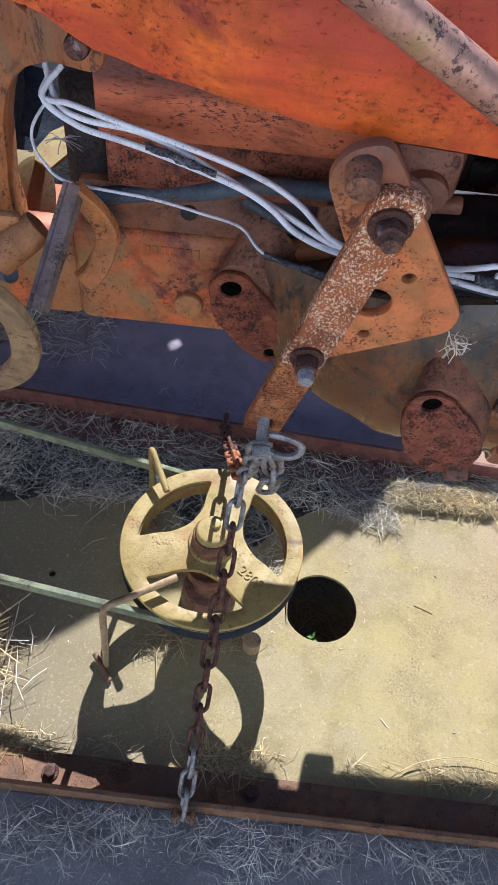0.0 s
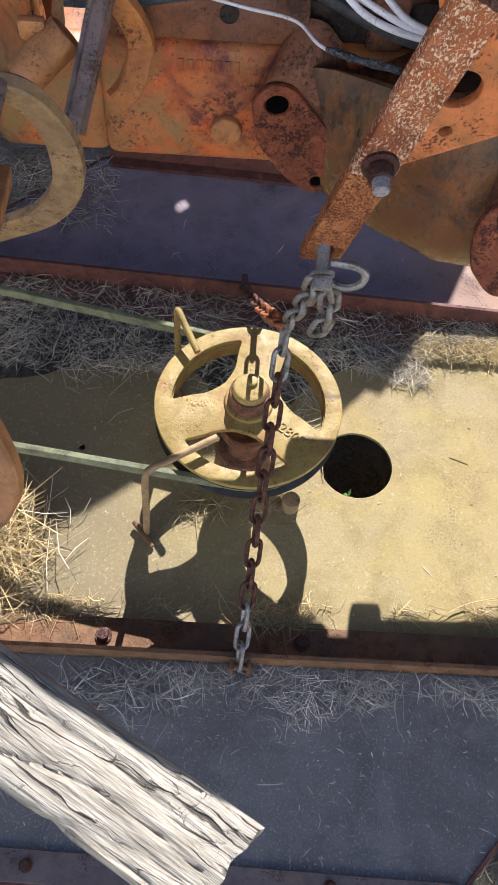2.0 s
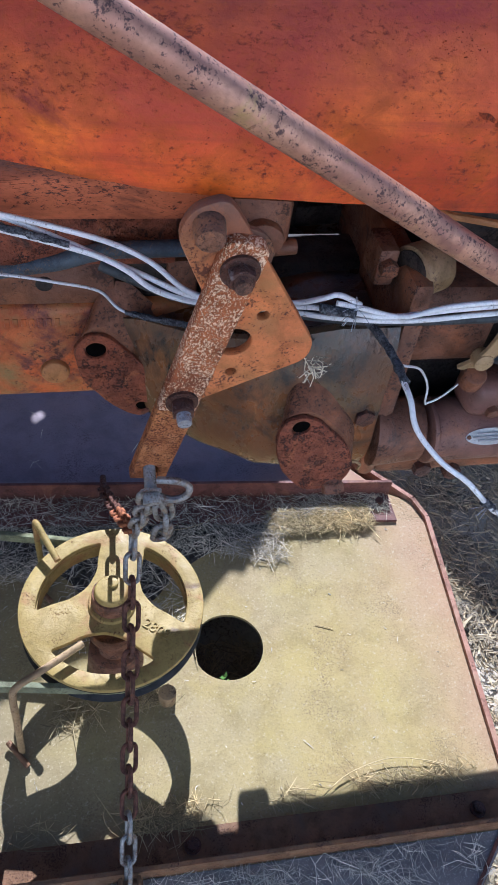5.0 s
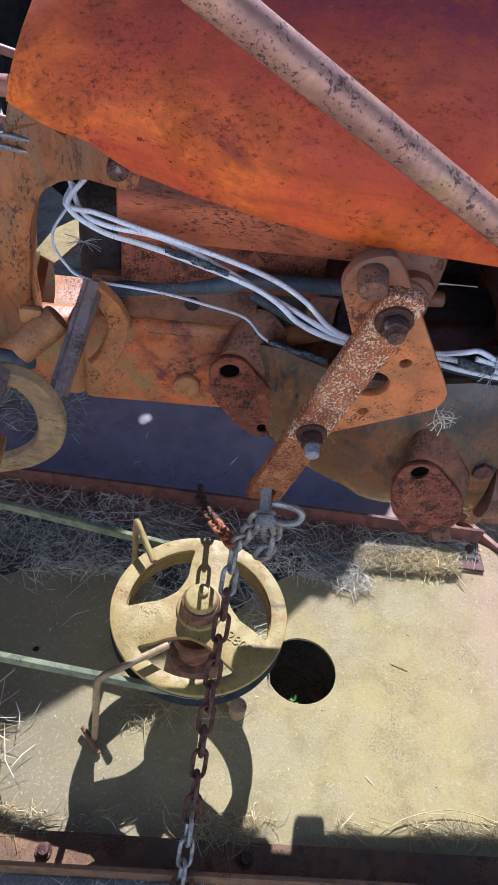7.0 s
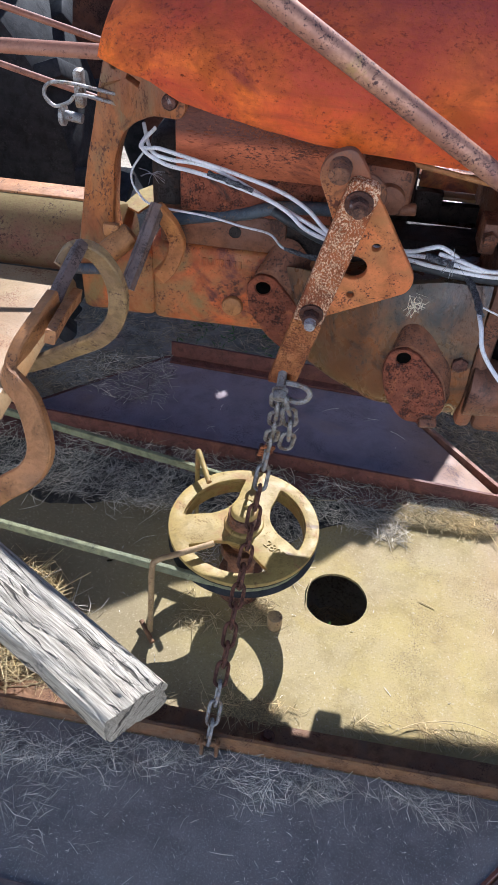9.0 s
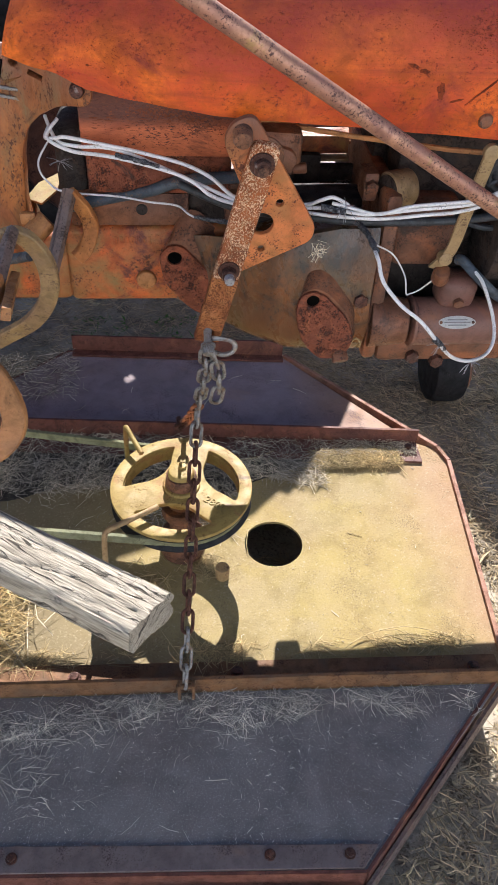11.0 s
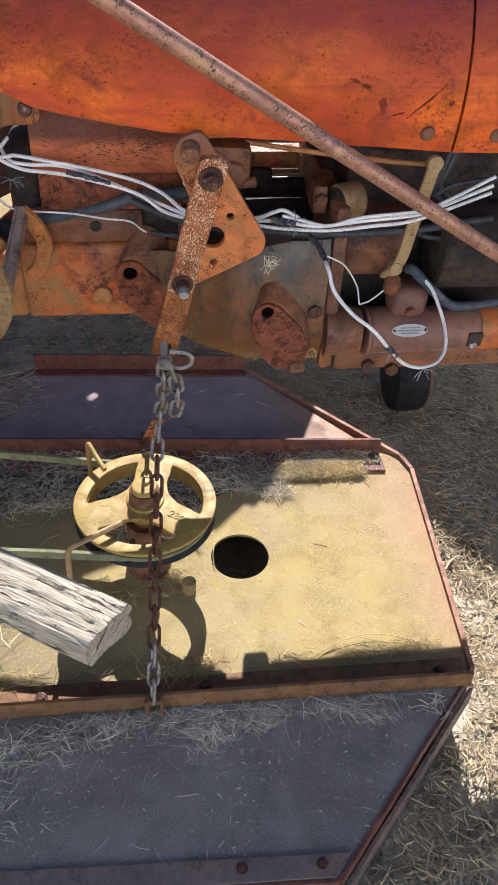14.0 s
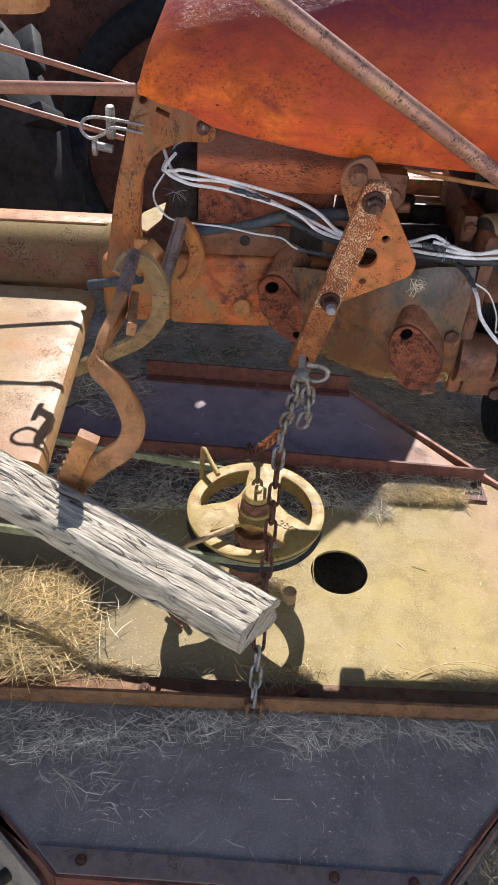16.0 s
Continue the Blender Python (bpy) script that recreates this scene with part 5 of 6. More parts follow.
sweep(bm, [(-0.051, 0.642, 0.931), (-0.054, 0.634, 0.922), (-0.066, 0.605, 0.885), (-0.077, 0.578, 0.852), (-0.079, 0.572, 0.845)], [(-0.010, -0.006), (-0.009, 0.004), (0.001, 0.006), (0.004, 0.003), (0.007, 0.005), (0.010, -0.001), (0.009, -0.006)], False, (-0.3, -0.8, 0.4))
part("lever_arm", bm, PEDAL_DK, tractor, "dark worn lever arm")
bm = bmesh.new()
cyl(bm, (-0.122, 0.61, 0.862), (-0.083, 0.63, 0.893), 0.016, seg=18, bevel=0.003)
box(bm, -0.120, -0.098, 0.622, 0.632, 0.888, 0.905, 0.003)
part("pedal_shaft", bm, PEDAL_OR, tractor)
bm = bmesh.new()
sweep(bm, [(-0.205, 0.700, 0.785), (-0.160, 0.656, 0.815), (-0.112, 0.612, 0.846)], circle(0.0075, 14))
part("brake_rod", bm, BLUE, tractor)

# fuel lever and link rod
bm = bmesh.new()
sweep(bm, spline([(0.490, 0.532, 1.032), (0.487, 0.538, 0.995), (0.483, 0.549, 0.940), (0.481, 0.560, 0.890), (0.475, 0.566, 0.868), (0.466, 0.578, 0.846)], 4), rect(0.017, 0.005, 0.15), False, (0, 1, 0.2))
cyl(bm, (0.490, 0.528, 1.032), (0.490, 0.538, 1.032), 0.0105, seg=18, bevel=0.001)
cyl(bm, (0.475, 0.559, 0.868), (0.475, 0.574, 0.868), 0.010, seg=18, bevel=0.001)
part("throttle_lever", bm, LEVER, tractor, "yellowed flat lever")
bm = bmesh.new()
sweep(bm, [(0.205, 0.62, 1.036), (0.332, 0.60, 1.024), (0.447, 0.56, 1.024), (0.490, 0.535, 1.030)], circle(0.0035, 8))
part("link_rod", bm, PEDAL_OR, tractor)
for k, pts in enumerate(([(0.524, 0.565, 1.045), (0.512, 0.56, 1.014), (0.508, 0.565, 0.985), (0.525, 0.57, 0.965)], [(0.532, 0.565, 1.045), (0.520, 0.56, 1.014), (0.516, 0.565, 0.99), (0.545, 0.57, 0.965)], [(0.51, 0.565, 0.975), (0.53, 0.565, 0.988), (0.56, 0.565, 0.995), (0.62, 0.57, 1.0)], [(0.48, 0.58, 0.93), (0.505, 0.575, 0.915), (0.54, 0.57, 0.912), (0.60, 0.57, 0.925)])):
    bm = bmesh.new()
    sweep(bm, spline(pts, 6), circle(0.0042, 8))
    part("fuel_line", bm, BLACK, tractor)


# rear wheel on the far side
def wheel(parent, c, R, width, lugs, rim=0.60):
    cx, cy, cz = c
    prof = [(R * rim, -0.36), (R * (rim + 0.06), -0.46), (R * max(0.82, rim + 0.10), -0.5), (R * 0.955, -0.44), (R * 0.985, -0.30), (R, 0), (R * 0.985, 0.30), (R * 0.955, 0.44), (R * max(0.82, rim + 0.10), 0.5), (R * (rim + 0.06), 0.46), (R * rim, 0.36)]
    bm = bmesh.new()
    rows = []
    for i in range(64):
        a = 2 * math.pi * i / 64
        rows.append([bm.verts.new((cx + r * math.cos(a), cy + o * width, cz + r * math.sin(a))) for r, o in prof])
    for i in range(64):
        a, b = rows[i], rows[(i + 1) % 64]
        for j in range(len(prof) - 1):
            bm.faces.new((a[j], a[j + 1], b[j + 1], b[j]))
    tyre = part("tyre", bm, TYRE, parent, "worn black lugged tyre")
    for i in range(lugs):
        for s in (-1, 1):
            a = 2 * math.pi * (i + (0.5 if s > 0 else 0)) / lugs
            bm = bmesh.new()
            box(bm, -0.018, 0.018, min(0.02 * s, 0.52 * s * width), max(0.02 * s, 0.52 * s * width), -0.02, 0.036, 0.006)
            bm.transform(Matrix.Translation(c) @ Matrix.Rotation(-a + math.pi / 2, 4, "Y") @ Matrix.Translation((0, 0, R - 0.012)) @ Matrix.Rotation(radians(28 * s), 4, "Z"))
            part("tread_lug", bm, TYRE, tyre)
    bm = bmesh.new()
    plate(bm, ring2(cx, cz, R * (rim + 0.025), 48), [], facing(cy - width * 0.30), 0.012)
    cyl(bm, (cx, cy - width * 0.46, cz), (cx, cy - width * 0.30, cz), R * 0.2, seg=30, bevel=0.01)
    bmesh.ops.create_cone(bm, cap_ends=False, segments=48, radius1=R * (rim + 0.03), radius2=R * rim, depth=width * 0.9, matrix=Matrix.Translation(c) @ Matrix.Rotation(radians(90), 4, "X"))
    part("rim", bm, RIM, parent, "brown rusted wheel disc")


wheel(tractor, (-0.93, 1.32, 0.635), 0.60, 0.28, 18)
bm = bmesh.new()
cyl(bm, (-0.93, 0.55, 0.635), (-0.93, 1.3, 0.635), 0.07, seg=28)
box(bm, -1.1, -0.70, 0.62, 0.95, 0.55, 0.92, 0.04)
part("rear_axle", bm, CAST, tractor)
# front wheel under the engine
bm = bmesh.new()
cyl(bm, (0.80, 1.33, 0.10), (0.90, 1.33, 0.10), 0.100, seg=48, bevel=0.02)
part("front_tyre", bm, TYRE, tractor, "dark worn front tyre")
bm = bmesh.new()
cyl(bm, (0.892, 1.33, 0.10), (0.912, 1.33, 0.10), 0.072, seg=36, bevel=0.006)
part("front_rim", bm, BROWN, tractor)

# ---- neighbouring machine that shades the deck ----
other = thing("parked_machine", (0.2, 2.5, 0.0), "wheel of a parked machine beyond, with a sheet added to shade the deck", "machine")
wheel(other, (-0.06, 2.205, 0.50), 0.50, 0.15, 0, rim=0.80)
# added sheet: its top edge and hole shape the shadow on the deck
bm = bmesh.new()
top = [(2.295, 1.587), (1.911, 1.688), (1.383, 1.554), (1.165, 1.42), (1.067, 1.304), (0.902, 1.152), (0.797, 1.134), (0.75, 1.241), (0.72, 1.339), (0.668, 1.446), (0.636, 1.5), (0.612, 1.535), (0.585, 1.528), (0.534, 1.589), (0.252, 1.69), (0.184, 1.746), (0.117, 1.789), (0.069, 1.724), (-0.285, 1.706)]
plate(bm, [(-1.3, 0.32), (2.295, 0.32)] + top + [(-1.3, 1.70)], [ring2(0.162, 1.156, 0.020, 4)], facing(2.30), 0.012)
part("side_sheet", bm, RIM, other, "rusted sheet added to cast an uneven shadow edge on the deck")
bm = bmesh.new()
box(bm, -1.3, 2.2, 2.80, 3.3, 0.35, 1.25, 0.03)
for x in (-1.2, 0.9, 2.0):
    box(bm, x, x + 0.08, 2.315, 2.40, 0.0, 1.3, 0.01)
    box(bm, x, x + 0.08, 2.39, 2.85, 0.80, 0.88, 0.01)
    box(bm, x, x + 0.08, 2.9, 3.0, 0.0, 0.5, 0.01)
part("frame", bm, RIM, other)

# ---- weathered timber lying on the platform ----
timber = thing("timber_beam", (-0.3, 0.27, 0.763), "weathered grey cracked timber beam lying on the foot platform", "timber")
TA, TB = Vector((0.066, 0.049, 0.778)), Vector((-0.749, 0.534, 0.828))
ax = (TB - TA).normalized()
sd = Vector((0, 0, 1)).cross(ax).normalized()
up = ax.cross(sd)
TM = Matrix(((ax.x, sd.x, up.x, TA.x), (ax.y, sd.y, up.y, TA.y), (ax.z, sd.z, up.z, TA.z), (0, 0, 0, 1)))
LT = (TB - TA).length
bm = bmesh.new()
nx, ring = 170, []
W, HT = 0.063, 0.042
per = []
for i in range(26):
    per.append((-W / 2 + W * i / 26, 0.0))
for i in range(10):
    per.append((W / 2, -HT * i / 10))
for i in range(14):
    per.append((W / 2 - W * i / 14, -HT))
for i in range(10):
    per.append((-W / 2, -HT + HT * i / 10))
rows = []
for i in range(nx + 1):
    s = LT * i / nx
    row = []
    for k, (a, b) in enumerate(per):
        q = Vector((s * 1.6, a * 45, b * 45))
        g = noise.noise(Vector((s * 3.0 + 5, a * 70 + noise.noise(Vector((s * 6, a * 20, 3))) * 1.6, b * 70)))
        groove = -0.0030 * max(0, 1 - abs(g) * 5.5)
        wob = noise.noise(q) * 0.0022
        ca, cb = a, b
        corner = min(abs(abs(a) - W / 2), 0.02) + min(abs(b), abs(b + HT))
        r = 0.004 * max(0, 1 - corner / 0.008)
        nrm = Vector((0, a / (W / 2), (b + HT / 2) / (HT / 2)))
        nrm = Vector((0, nrm.y if abs(nrm.y) > 0.98 else 0, nrm.z if abs(nrm.z) > 0.98 else 0))
        if nrm.length:
            nrm.normalize()
        off = nrm * (groove + wob - r)
        end = noise.noise(Vector((a * 60, b * 60, 2))) * 0.006 if i == 0 else 0
        row.append(bm.verts.new(Vector((s + end + (0.012 * (a / W) if i == 0 else 0), a, b)) + off))
    rows.append(row)
n = len(per)
for a, b in zip(rows, rows[1:]):
    for j in range(n):
        bm.faces.new((a[j], a[(j + 1) % n], b[(j + 1) % n], b[j]))
bm.faces.new(rows[0])
bm.faces.new(rows[-1])
bmesh.ops.recalc_face_normals(bm, faces=bm.faces)
me = bpy.data.meshes.new("beam")
bm.to_mesh(me)
bm.free()
me.materials.append(WOOD)
me.shade_smooth()
me.set_sharp_from_angle(angle=radians(50))
beam = new("beam", me)
hang(beam, timber)
beam.matrix_basis = TM

# ---- wires ----
WIRES = [
    ("white_wire", 0.0026, WIRE, [(-0.075, 0.70, 0.998), (-0.080, 0.68, 0.988), (-0.062, 0.66, 0.995), (-0.048, 0.650, 1.000), (-0.004, 0.632, 0.999), (0.048, 0.618, 0.994), (0.107, 0.602, 0.985), (0.143, 0.590, 0.972), (0.173, 0.575, 0.953), (0.21, 0.565, 0.948), (0.265, 0.56, 0.949), (0.287, 0.55, 0.961), (0.302, 0.55, 0.964), (0.323, 0.55, 0.953)]),
    ("white_wire", 0.0026, WIRE, [(-0.062, 0.69, 1.01), (-0.076, 0.67, 0.992), (-0.044, 0.65, 0.982), (-0.005, 0.632, 0.984), (0.033, 0.618, 0.983), (0.092, 0.603, 0.973), (0.121, 0.592, 0.964), (0.143, 0.582, 0.951), (0.173, 0.572, 0.945), (0.22, 0.565, 0.942), (0.265, 0.56, 0.945), (0.300, 0.55, 0.949), (0.347, 0.545, 0.943), (0.407, 0.542, 0.951), (0.482, 0.538, 0.961), (0.515, 0.538, 0.973), (0.58, 0.54, 1.0)]),
    ("white_wire", 0.0026, WIRE, [(-0.080, 0.70, 1.010), (-0.064, 0.67, 0.989), (-0.036, 0.648, 0.989), (0.026, 0.628, 0.991), (0.129, 0.595, 0.960), (0.173, 0.575, 0.949), (0.22, 0.57, 0.94), (0.266, 0.56, 0.939), (0.302, 0.553, 0.937), (0.364, 0.547, 0.936), (0.424, 0.542, 0.944), (0.485, 0.541, 0.953), (0.58, 0.54, 0.99)]),
    ("white_wire", 0.0025, WIRE, [(0.300, 0.548, 0.957), (0.323, 0.547, 0.952), (0.362, 0.542, 0.945), (0.406, 0.540, 0.957), (0.481, 0.535, 0.967), (0.510, 0.535, 0.977), (0.58, 0.54, 1.012)]),
    ("thin_wire", 0.0015, WIRE, [(-0.080, 0.70, 0.975), (-0.094, 0.69, 0.955), (-0.094, 0.68, 0.942), (-0.083, 0.67, 0.930), (-0.060, 0.66, 0.920), (0.012, 0.655, 0.916), (0.059, 0.65, 0.910), (0.098, 0.63, 0.914), (0.121, 0.60, 0.912), (0.174, 0.575, 0.916)]),
    ("black_cable", 0.0058, BLACK, [(0.10, 0.62, 0.950), (0.18, 0.60, 0.925), (0.270, 0.58, 0.923), (0.338, 0.568, 0.922), (0.417, 0.563, 0.924), (0.496, 0.558, 0.931), (0.60, 0.56, 0.945)]),
    ("white_wire", 0.0026, WIRE, [(0.348, 0.480, 0.925), (0.350, 0.462, 0.920), (0.356, 0.446, 0.900), (0.379, 0.430, 0.876), (0.406, 0.419, 0.858), (0.434, 0.415, 0.828), (0.462, 0.426, 0.797), (0.498, 0.446, 0.775), (0.532, 0.472, 0.767), (0.548, 0.494, 0.777), (0.549, 0.520, 0.800), (0.532, 0.542, 0.839), (0.522, 0.558, 0.850)]),
    ("taped_wire", 0.0038, TAPE, [(0.338, 0.562, 0.926), (0.344, 0.548, 0.924), (0.347, 0.515, 0.927), (0.349, 0.478, 0.925)]),
    ("taped_wire", 0.0038, TAPE, [(0.428, 0.415, 0.834), (0.436, 0.416, 0.826), (0.447, 0.420, 0.813)]),
    ("taped_wire", 0.0042, TAPE, [(0.286, 0.549, 0.952), (0.300, 0.546, 0.950), (0.318, 0.545, 0.947)]),
    ("taped_wire", 0.0031, TAPE, [(0.018, 0.622, 0.988), (0.045, 0.613, 0.985), (0.075, 0.607, 0.979)]),
    ("taped_wire", 0.0030, TAPE, [(0.121, 0.598, 0.913), (0.15, 0.585, 0.914), (0.176, 0.574, 0.916)]),
    ("thin_wire", 0.0012, WIRE, [(0.347, 0.500, 0.925), (0.362, 0.510, 0.915), (0.390, 0.530, 0.891), (0.419, 0.555, 0.845), (0.429, 0.564, 0.812), (0.434, 0.566, 0.809), (0.449, 0.570, 0.813), (0.470, 0.578, 0.825)]),
    ("thin_wire", 0.0012, WIRE, [(0.524, 0.566, 0.846), (0.561, 0.580, 0.834), (0.594, 0.585, 0.846), (0.64, 0.59, 0.86)]),
    ("blue_hose", 0.0085, BLUE, [(-0.06, 0.69, 0.884), (0.009, 0.680, 0.904), (0.059, 0.672, 0.917), (0.107, 0.662, 0.936), (0.187, 0.645, 0.950), (0.24, 0.66, 0.945)]),
    ("battery_cable", 0.0075, BLUE, [(0.500, 0.580, 0.858), (0.506, 0.572, 0.860), (0.520, 0.563, 0.848), (0.543, 0.555, 0.829), (0.571, 0.562, 0.806), (0.604, 0.570, 0.798), (0.67, 0.58, 0.80)]),
]
NAMES = {"white_wire": "white electric wire strung along the tractor's frame", "thin_wire": "thin white wire along the tractor's frame", "black_cable": "black cable along the tractor's frame",
         "taped_wire": "grey taped and frayed wire joint", "blue_hose": "blue-grey hose along the clutch cover", "battery_cable": "thick blue-grey cable at the starter"}
for name, r, mat, pts in WIRES:
    bm = bmesh.new()
    sweep(bm, spline(pts, 6), circle(r, 10))
    if mat is TAPE:
        shake(bm, 0.0018, 160)
    tagged(part(name, bm, mat), NAMES[name], "wire" if "wire" in name else "cable", "wires")
# frayed strands at the joints
for c, n in (((0.500, 0.446, 0.772), 16), ((0.318, 0.545, 0.953), 10), ((-0.060, 0.655, 0.965), 12), ((0.438, 0.416, 0.824), 8)):
    bm = bmesh.new()
    for k in range(n):
        a = Vector(c)
        d = Vector((random.gauss(0, 1), random.gauss(0, 0.6), random.gauss(-0.5, 0.9))).normalized()
        sweep(bm, [a, a + d * 0.008, a + d * random.uniform(0.012, 0.020) + Vector((0, 0, -0.003))], circle(0.0004, 4))
    tagged(part("wire_strands", bm, STEEL), "frayed bare strands at a wire joint", "wire", kind="stuff")


# ---- dry clippings ----
def litter(name, spots, length, radius, mat, label, flat=0.25, bend=0.25, parent=None):
    """Thin three-sided bent blades at the given places, one mesh."""
    rng = np.random.default_rng(len(spots) + int(length * 1000))
    p = np.array(spots, float)
    n = len(p)
    ang = rng.uniform(0, 2 * np.pi, n)
    tilt = rng.normal(0, flat, n)
    ln = length * rng.lognormal(0, 0.45, n)
    d = np.stack([np.cos(ang) * np.cos(tilt), np.sin(ang) * np.cos(tilt), np.sin(tilt)], 1)
    s = np.stack([-np.sin(ang), np.cos(ang), np.zeros(n)], 1)
    u = np.cross(d, s)
    cur = rng.normal(0, bend, n)[:, None] * s * ln[:, None] * 0.5
    lift = np.abs(d[:, 2:3]) * ln[:, None] / 2 * np.array([[0, 0, 1.0]])
    r = radius * rng.lognormal(0, 0.3, n)[:, None]
    rows = []
    for t, k in ((-0.5, 0.7), (0.0, 1.0), (0.5, 0.5)):
        c = p + d * ln[:, None] * t + cur * (1 - 4 * t * t) + lift
        for j in range(3):
            a = 2 * np.pi * j / 3
            rows.append(c + (s * np.cos(a) + u * np.sin(a)) * r * k)
    v = np.stack(rows, 1).reshape(-1, 3)
    base = (np.arange(n) * 9)[:, None]
    f = []
    for a, b in ((0, 3), (3, 6)):
        for j in range(3):
            f.append(np.concatenate([base + a + j, base + a + (j + 1) % 3, base + b + (j + 1) % 3, base + b + j], 1))
    f = np.stack(f, 1).reshape(-1, 4)
    me = bpy.data.meshes.new(name)
    me.from_pydata(v.tolist(), [], f.tolist())
    me.materials.append(mat)
    ob = new(name, me)
    return tagged(ob, label, "straw", kind="stuff")


def scatter(n, x0, x1, y0, y1, z, depth=0.004, ok=None, clump=0.0, scale=14, seed=1):
    """Places over a rectangle, thinned by noise; z may be a function of x, y."""
    rng = np.random.default_rng(seed)
    out = []
    tries = 0
    while len(out) < n and tries < n * 30:
        tries += 1
        x, y = rng.uniform(x0, x1), rng.uniform(y0, y1)
        if ok is not None and not ok(x, y):
            continue
        if clump and noise.noise(Vector((x * scale, y * scale, seed * 7.0))) < rng.uniform(-1, 1) * 0.5 + clump:
            continue
        zz = z(x, y) if callable(z) else z
        out.append((x, y, zz + 0.001 + abs(rng.normal(0, depth))))
    return out


def keep_out(x, y):
    return math.hypot(x - 0.281, y - 0.633) > 0.066 and math.hypot(x - PX, y - PY) > 0.052


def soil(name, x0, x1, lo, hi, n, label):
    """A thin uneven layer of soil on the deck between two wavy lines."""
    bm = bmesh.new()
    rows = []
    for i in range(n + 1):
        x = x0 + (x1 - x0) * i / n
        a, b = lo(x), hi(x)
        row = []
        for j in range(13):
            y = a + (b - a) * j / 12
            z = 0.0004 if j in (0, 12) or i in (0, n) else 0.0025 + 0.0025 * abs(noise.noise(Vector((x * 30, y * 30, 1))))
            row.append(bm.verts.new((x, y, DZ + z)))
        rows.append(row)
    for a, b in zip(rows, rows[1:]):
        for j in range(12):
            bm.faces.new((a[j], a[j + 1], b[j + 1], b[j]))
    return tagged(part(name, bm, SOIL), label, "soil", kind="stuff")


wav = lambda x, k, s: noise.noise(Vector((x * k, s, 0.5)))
# the bulge toward the pulley stands in for shade on the deck there
soil("deck_soil", -0.57, 0.40, lambda x: 0.800 - 0.085 * math.exp(-((x - PX - 0.02) / 0.085) ** 4) + 0.035 * wav(x, 6, 1) + 0.012 * wav(x, 25, 2) + max(0, x - 0.30) * 0.6, lambda x: fr(x) - 0.0705, 90, "dark soil and chaff along the far rail, bulging in place of shade under the pulley")

pl, rl = [], []
pl += scatter(6500, -0.56, 0.42, 0.79, 0.99, DZ, 0.007, lambda x, y: y < fr(x) - 0.004 and y > 0.80 + 0.03 * math.sin(x * 9) and keep_out(x, y), -0.35, 10, 2)
pl += scatter(60, -0.40, 0.20, 0.70, 0.82, DZ, 0.003, keep_out, 0.18, 12, 3)
pl += scatter(900, PX - 0.08, PX + 0.12, PY + 0.02, 0.83, DZ, 0.006, keep_out, -0.3, 14, 35)
pl += scatter(600, 0.42, 0.64, 0.885, 0.945, DZ + 0.006, 0.004, lambda x, y: y < fr(x) - 0.004, -0.1, 20, 5)
rl += scatter(260, -0.25, 0.64, 0.365, 0.395, DZ + 0.002, 0.003, None, 0.25, 13, 6)
rl += scatter(190, 0.44, 0.62, 0.366, 0.396, DZ, 0.004, None, 0.0, 20, 7)
rl += scatter(420, 0.10, 0.20, 0.352, 0.392, DZ + 0.002, 0.004, None, 0.0, 20, 31)
rl += scatter(260, -0.24, -0.10, 0.352, 0.392, DZ + 0.002, 0.004, None, 0.0, 20, 32)
rl += scatter(160, -0.02, 0.14, 0.52, 0.60, DZ, 0.004, keep_out, 0.15, 20, 8)
rl += scatter(260, 0.128, 0.160, 0.545, 0.600, DZ, 0.007, None, -0.3, 30, 9)
litter("rail_clippings", rl, 0.024, 0.0005, HEAP, "yellow straw bits gathered along the near rail", 0.04, 0.2)
litter("deck_clippings", pl, 0.028, 0.00045, STRAW, "dry grass clippings lying on the mower deck", 0.07, 0.16)
mat_ = scatter(3600, 0.400, 0.600, 0.850, 0.900, DZ + 0.003, 0.005, None, -0.6, 20, 4)
litter("straw_mat", mat_, 0.020, 0.0006, HEAP, "flat mat of chopped straw on the deck beside the far rail", 0.04, 0.3)
hp = scatter(3600, -0.60, -0.205, 0.358, 0.59, lambda x, y: DZ + max(0, 0.030 * min(1, (-0.22 - x) / 0.10) * max(0, 1 - ((y - 0.46) / 0.14) ** 2)), 0.005, lambda x, y: (x + 0.205) < -0.55 * abs(y - 0.46), -0.5, 10, 10)
litter("straw_heap", hp, 0.062, 0.00066, HEAP, "heap of yellow straw on the end of the deck", 0.09, 0.35)
ls = scatter(36, -0.34, -0.14, 0.37, 0.56, DZ + 0.004, 0.012, None, -0.3, 8, 33)
litter("long_straw", ls, 0.08, 0.0007, STRAW, "long loose straws round the heap on the deck", 0.12, 0.15)
np_ = scatter(1500, -0.45, 0.60, 0.215, 0.298, DZ, 0.003, lambda x, y: y < nr(x) - 0.004 and y > 0.245 + 0.05 * noise.noise(Vector((x * 7, 1, 0))), 0.05, 12, 11)
np_ += scatter(300, -0.30, 0.20, 0.215, 0.26, DZ, 0.002, None, 0.2, 12, 34)
np_ += scatter(50, -0.30, 0.45, 0.04, 0.25, DZ, 0.001, lambda x, y: y > 0.31 - (0.66 - x) * 0.9, 0.25, 9, 12)
np_ += scatter(300, -0.50, -0.12, 0.10, 0.29, DZ, 0.002, lambda x, y: y > 0.30 - (x + 0.52) * 0.5 and y < nr(x) - 0.004, 0.0, 9, 13)
litter("wing_clippings", np_, 0.024, 0.00042, OLD_STRAW, "pale dry clippings strewn on the shaded wing", 0.06, 0.13)
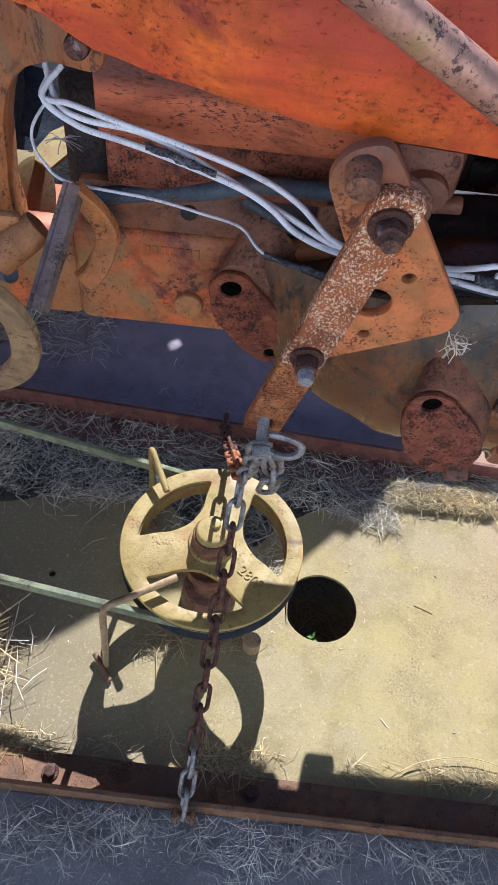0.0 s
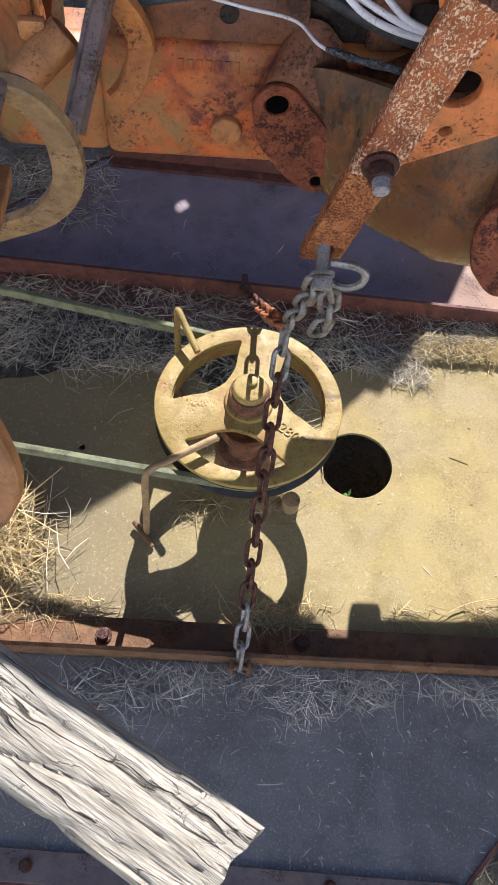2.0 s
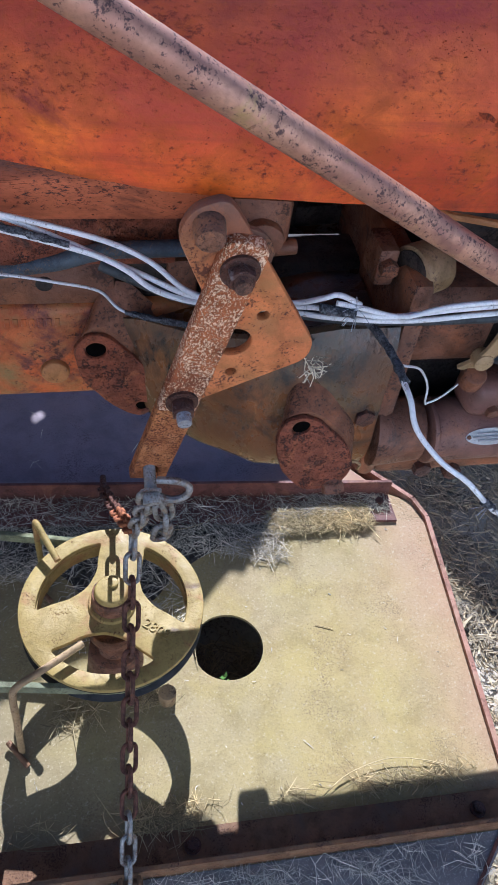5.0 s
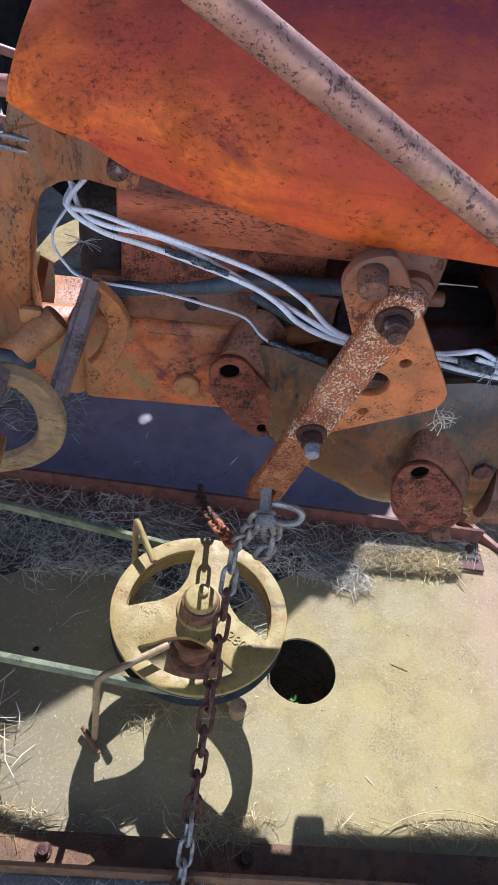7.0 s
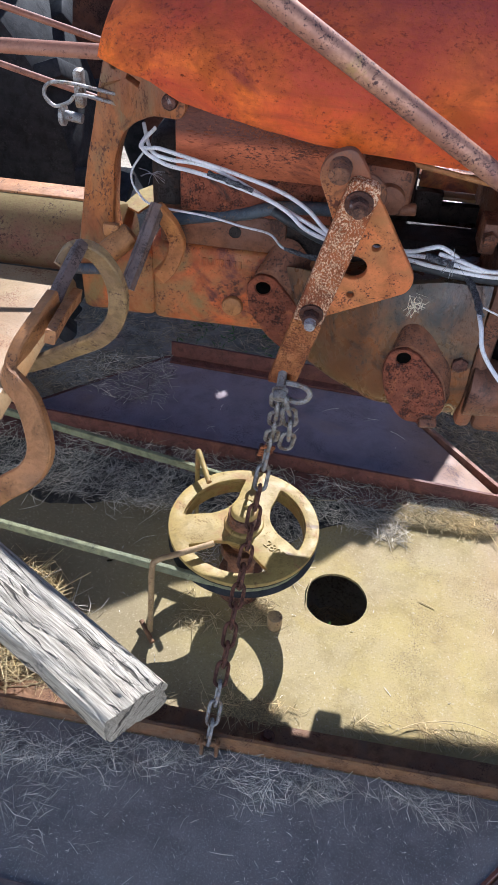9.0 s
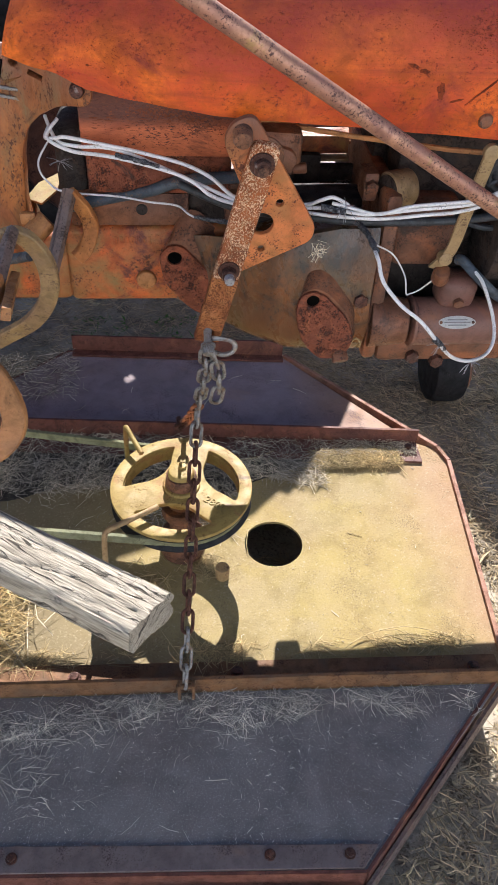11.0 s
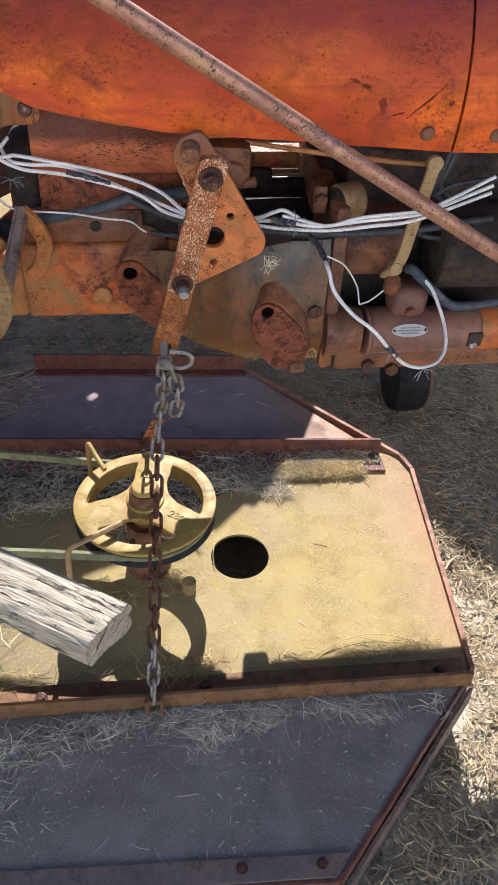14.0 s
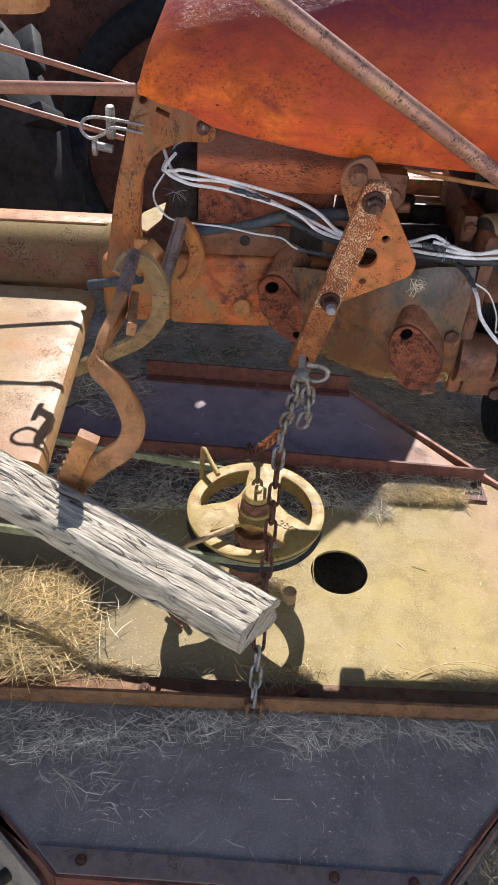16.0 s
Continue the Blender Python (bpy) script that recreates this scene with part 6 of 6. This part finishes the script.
fw = scatter(500, -0.42, -0.17, 1.10, 1.30, DZ, 0.008, lambda x, y: y > 1.12 - (x + 0.18) * 0.1, 0.0, 14, 14)
fw += scatter(14, -0.2, 0.4, 1.02, 1.25, DZ, 0.001, lambda x, y: x + y * 0.8 < 1.30, 0.1, 14, 15)
litter("far_clippings", fw, 0.030, 0.0006, STRAW, "dry clippings on the far wing of the deck")
bits = scatter(70, -0.25, 0.66, 0.38, 0.88, DZ, 0.0004, keep_out, 0.1, 6, 16) + scatter(520, -0.25, 0.55, 0.04, 0.28, DZ, 0.0004, lambda x, y: y > (x - 0.36) * 1.0, 0.1, 6, 17)
litter("stray_bits", bits, 0.0045, 0.0005, OLD_STRAW, "stray bits of straw on the deck plates", 0.1)


def off_deck(x, y):
    if not (-0.62 < x < 0.73 and -0.02 < y < 1.34):
        return True
    d = min(0.72 - x, x + 0.61) + min(y + 0.0, 1.32 - y)
    return d < 0.33 or math.hypot(x - 0.281, y - 0.633) < 0.1


def bare(x, y):
    return noise.noise(Vector((x * 3, y * 3, 4))) * 0.008


gr = scatter(17000, 0.25, 1.45, -0.35, 1.9, -0.006, 0.006, off_deck, -0.25, 6, 20)
gr += scatter(9000, -1.1, 0.8, 1.25, 2.1, -0.006, 0.006, off_deck, -0.2, 6, 21)
gr += scatter(6000, -1.1, -0.35, -0.3, 1.3, -0.006, 0.006, off_deck, -0.2, 6, 22)
gr += scatter(900, 0.20, 0.36, 0.56, 0.72, -0.006, 0.012, None, 0, 6, 23)
litter("ground_clippings", gr, 0.030, 0.0009, GROUND_STRAW, "dry grass and stalks strewn over the ground", 0.12, 0.15)
gc = scatter(9000, 0.30, 1.40, -0.30, 1.5, -0.006, 0.005, off_deck, -0.2, 7, 24)
litter("wood_chips", gc, 0.015, 0.0019, CHIP, "flat wood chips and bark bits on the ground", 0.12, 0.05)

gm = scatter(420, -0.25, 0.30, 1.40, 1.75, 0.0, 0.006, None, 0.05, 9, 30)
litter("green_moss", gm, 0.012, 0.0016, LEAF, "small green weeds in the shaded dirt", 0.5)

STRAWS = [[(0.385, 0.372, 0.176), (0.430, 0.398, 0.178), (0.500, 0.412, 0.180), (0.560, 0.402, 0.178), (0.600, 0.386, 0.176)], [(0.226, 0.600, 0.174), (0.224, 0.630, 0.178), (0.231, 0.668, 0.176)],
          [(0.440, 0.655, 0.1715), (0.455, 0.650, 0.172), (0.470, 0.643, 0.1715)], [(0.100, 0.885, 0.180), (0.170, 0.872, 0.184), (0.250, 0.880, 0.180), (0.310, 0.905, 0.180)]]
for pts in STRAWS:
    bm = bmesh.new()
    sweep(bm, spline(pts, 6), circle(0.0007, 6))
    tagged(part("loose_straw", bm, HEAP), "long pale straw lying loose on the mower deck", "straw", "loose straws")
bm = bmesh.new()
for k in range(26):
    c = Vector((0.284 + random.gauss(0, 0.004), 0.528, 0.899 + random.gauss(0, 0.006)))
    d = Vector((random.gauss(0, 1), random.gauss(-0.3, 0.5), random.gauss(-0.3, 0.9))).normalized()
    w = Vector((random.gauss(0, 1), 0, random.gauss(0, 1))) * 0.003
    sweep(bm, [c, c + d * 0.006 + w, c + d * random.uniform(0.010, 0.017)], circle(0.0005, 4))
tagged(part("grass_tuft", bm, STRAW), "small tuft of dry grass caught on the bracket's corner", "straw")

# a seedling in the deck's round hole
sprout = thing("seedling", (0.276, 0.605, 0.0), "tiny green seedling growing up through the deck hole", "plant")
bm = bmesh.new()
sweep(bm, spline([(0.276, 0.605, 0.0), (0.272, 0.600, 0.07), (0.274, 0.594, 0.135)], 4), circle(0.0009, 6))
part("stem", bm, LEAF, sprout)
for k in range(6):
    a = k * 1.9
    c = Vector((0.274, 0.594, 0.115 + 0.004 * k))
    d = Vector((math.cos(a), math.sin(a), 0.5)).normalized()
    w = d.cross(Vector((0, 0, 1))).normalized() * 0.0028
    bm = bmesh.new()
    p = [c, c + d * 0.006 + w, c + d * 0.013, c + d * 0.006 - w]
    vs = [bm.verts.new(q) for q in p] + [bm.verts.new(q - Vector((0, 0, 0.0006))) for q in p]
    bm.faces.new(vs[:4])
    bm.faces.new(vs[7:3:-1])
    for j in range(4):
        bm.faces.new((vs[j], vs[4 + j], vs[4 + (j + 1) % 4], vs[(j + 1) % 4]))
    part("leaf", bm, LEAF, sprout, "", False)
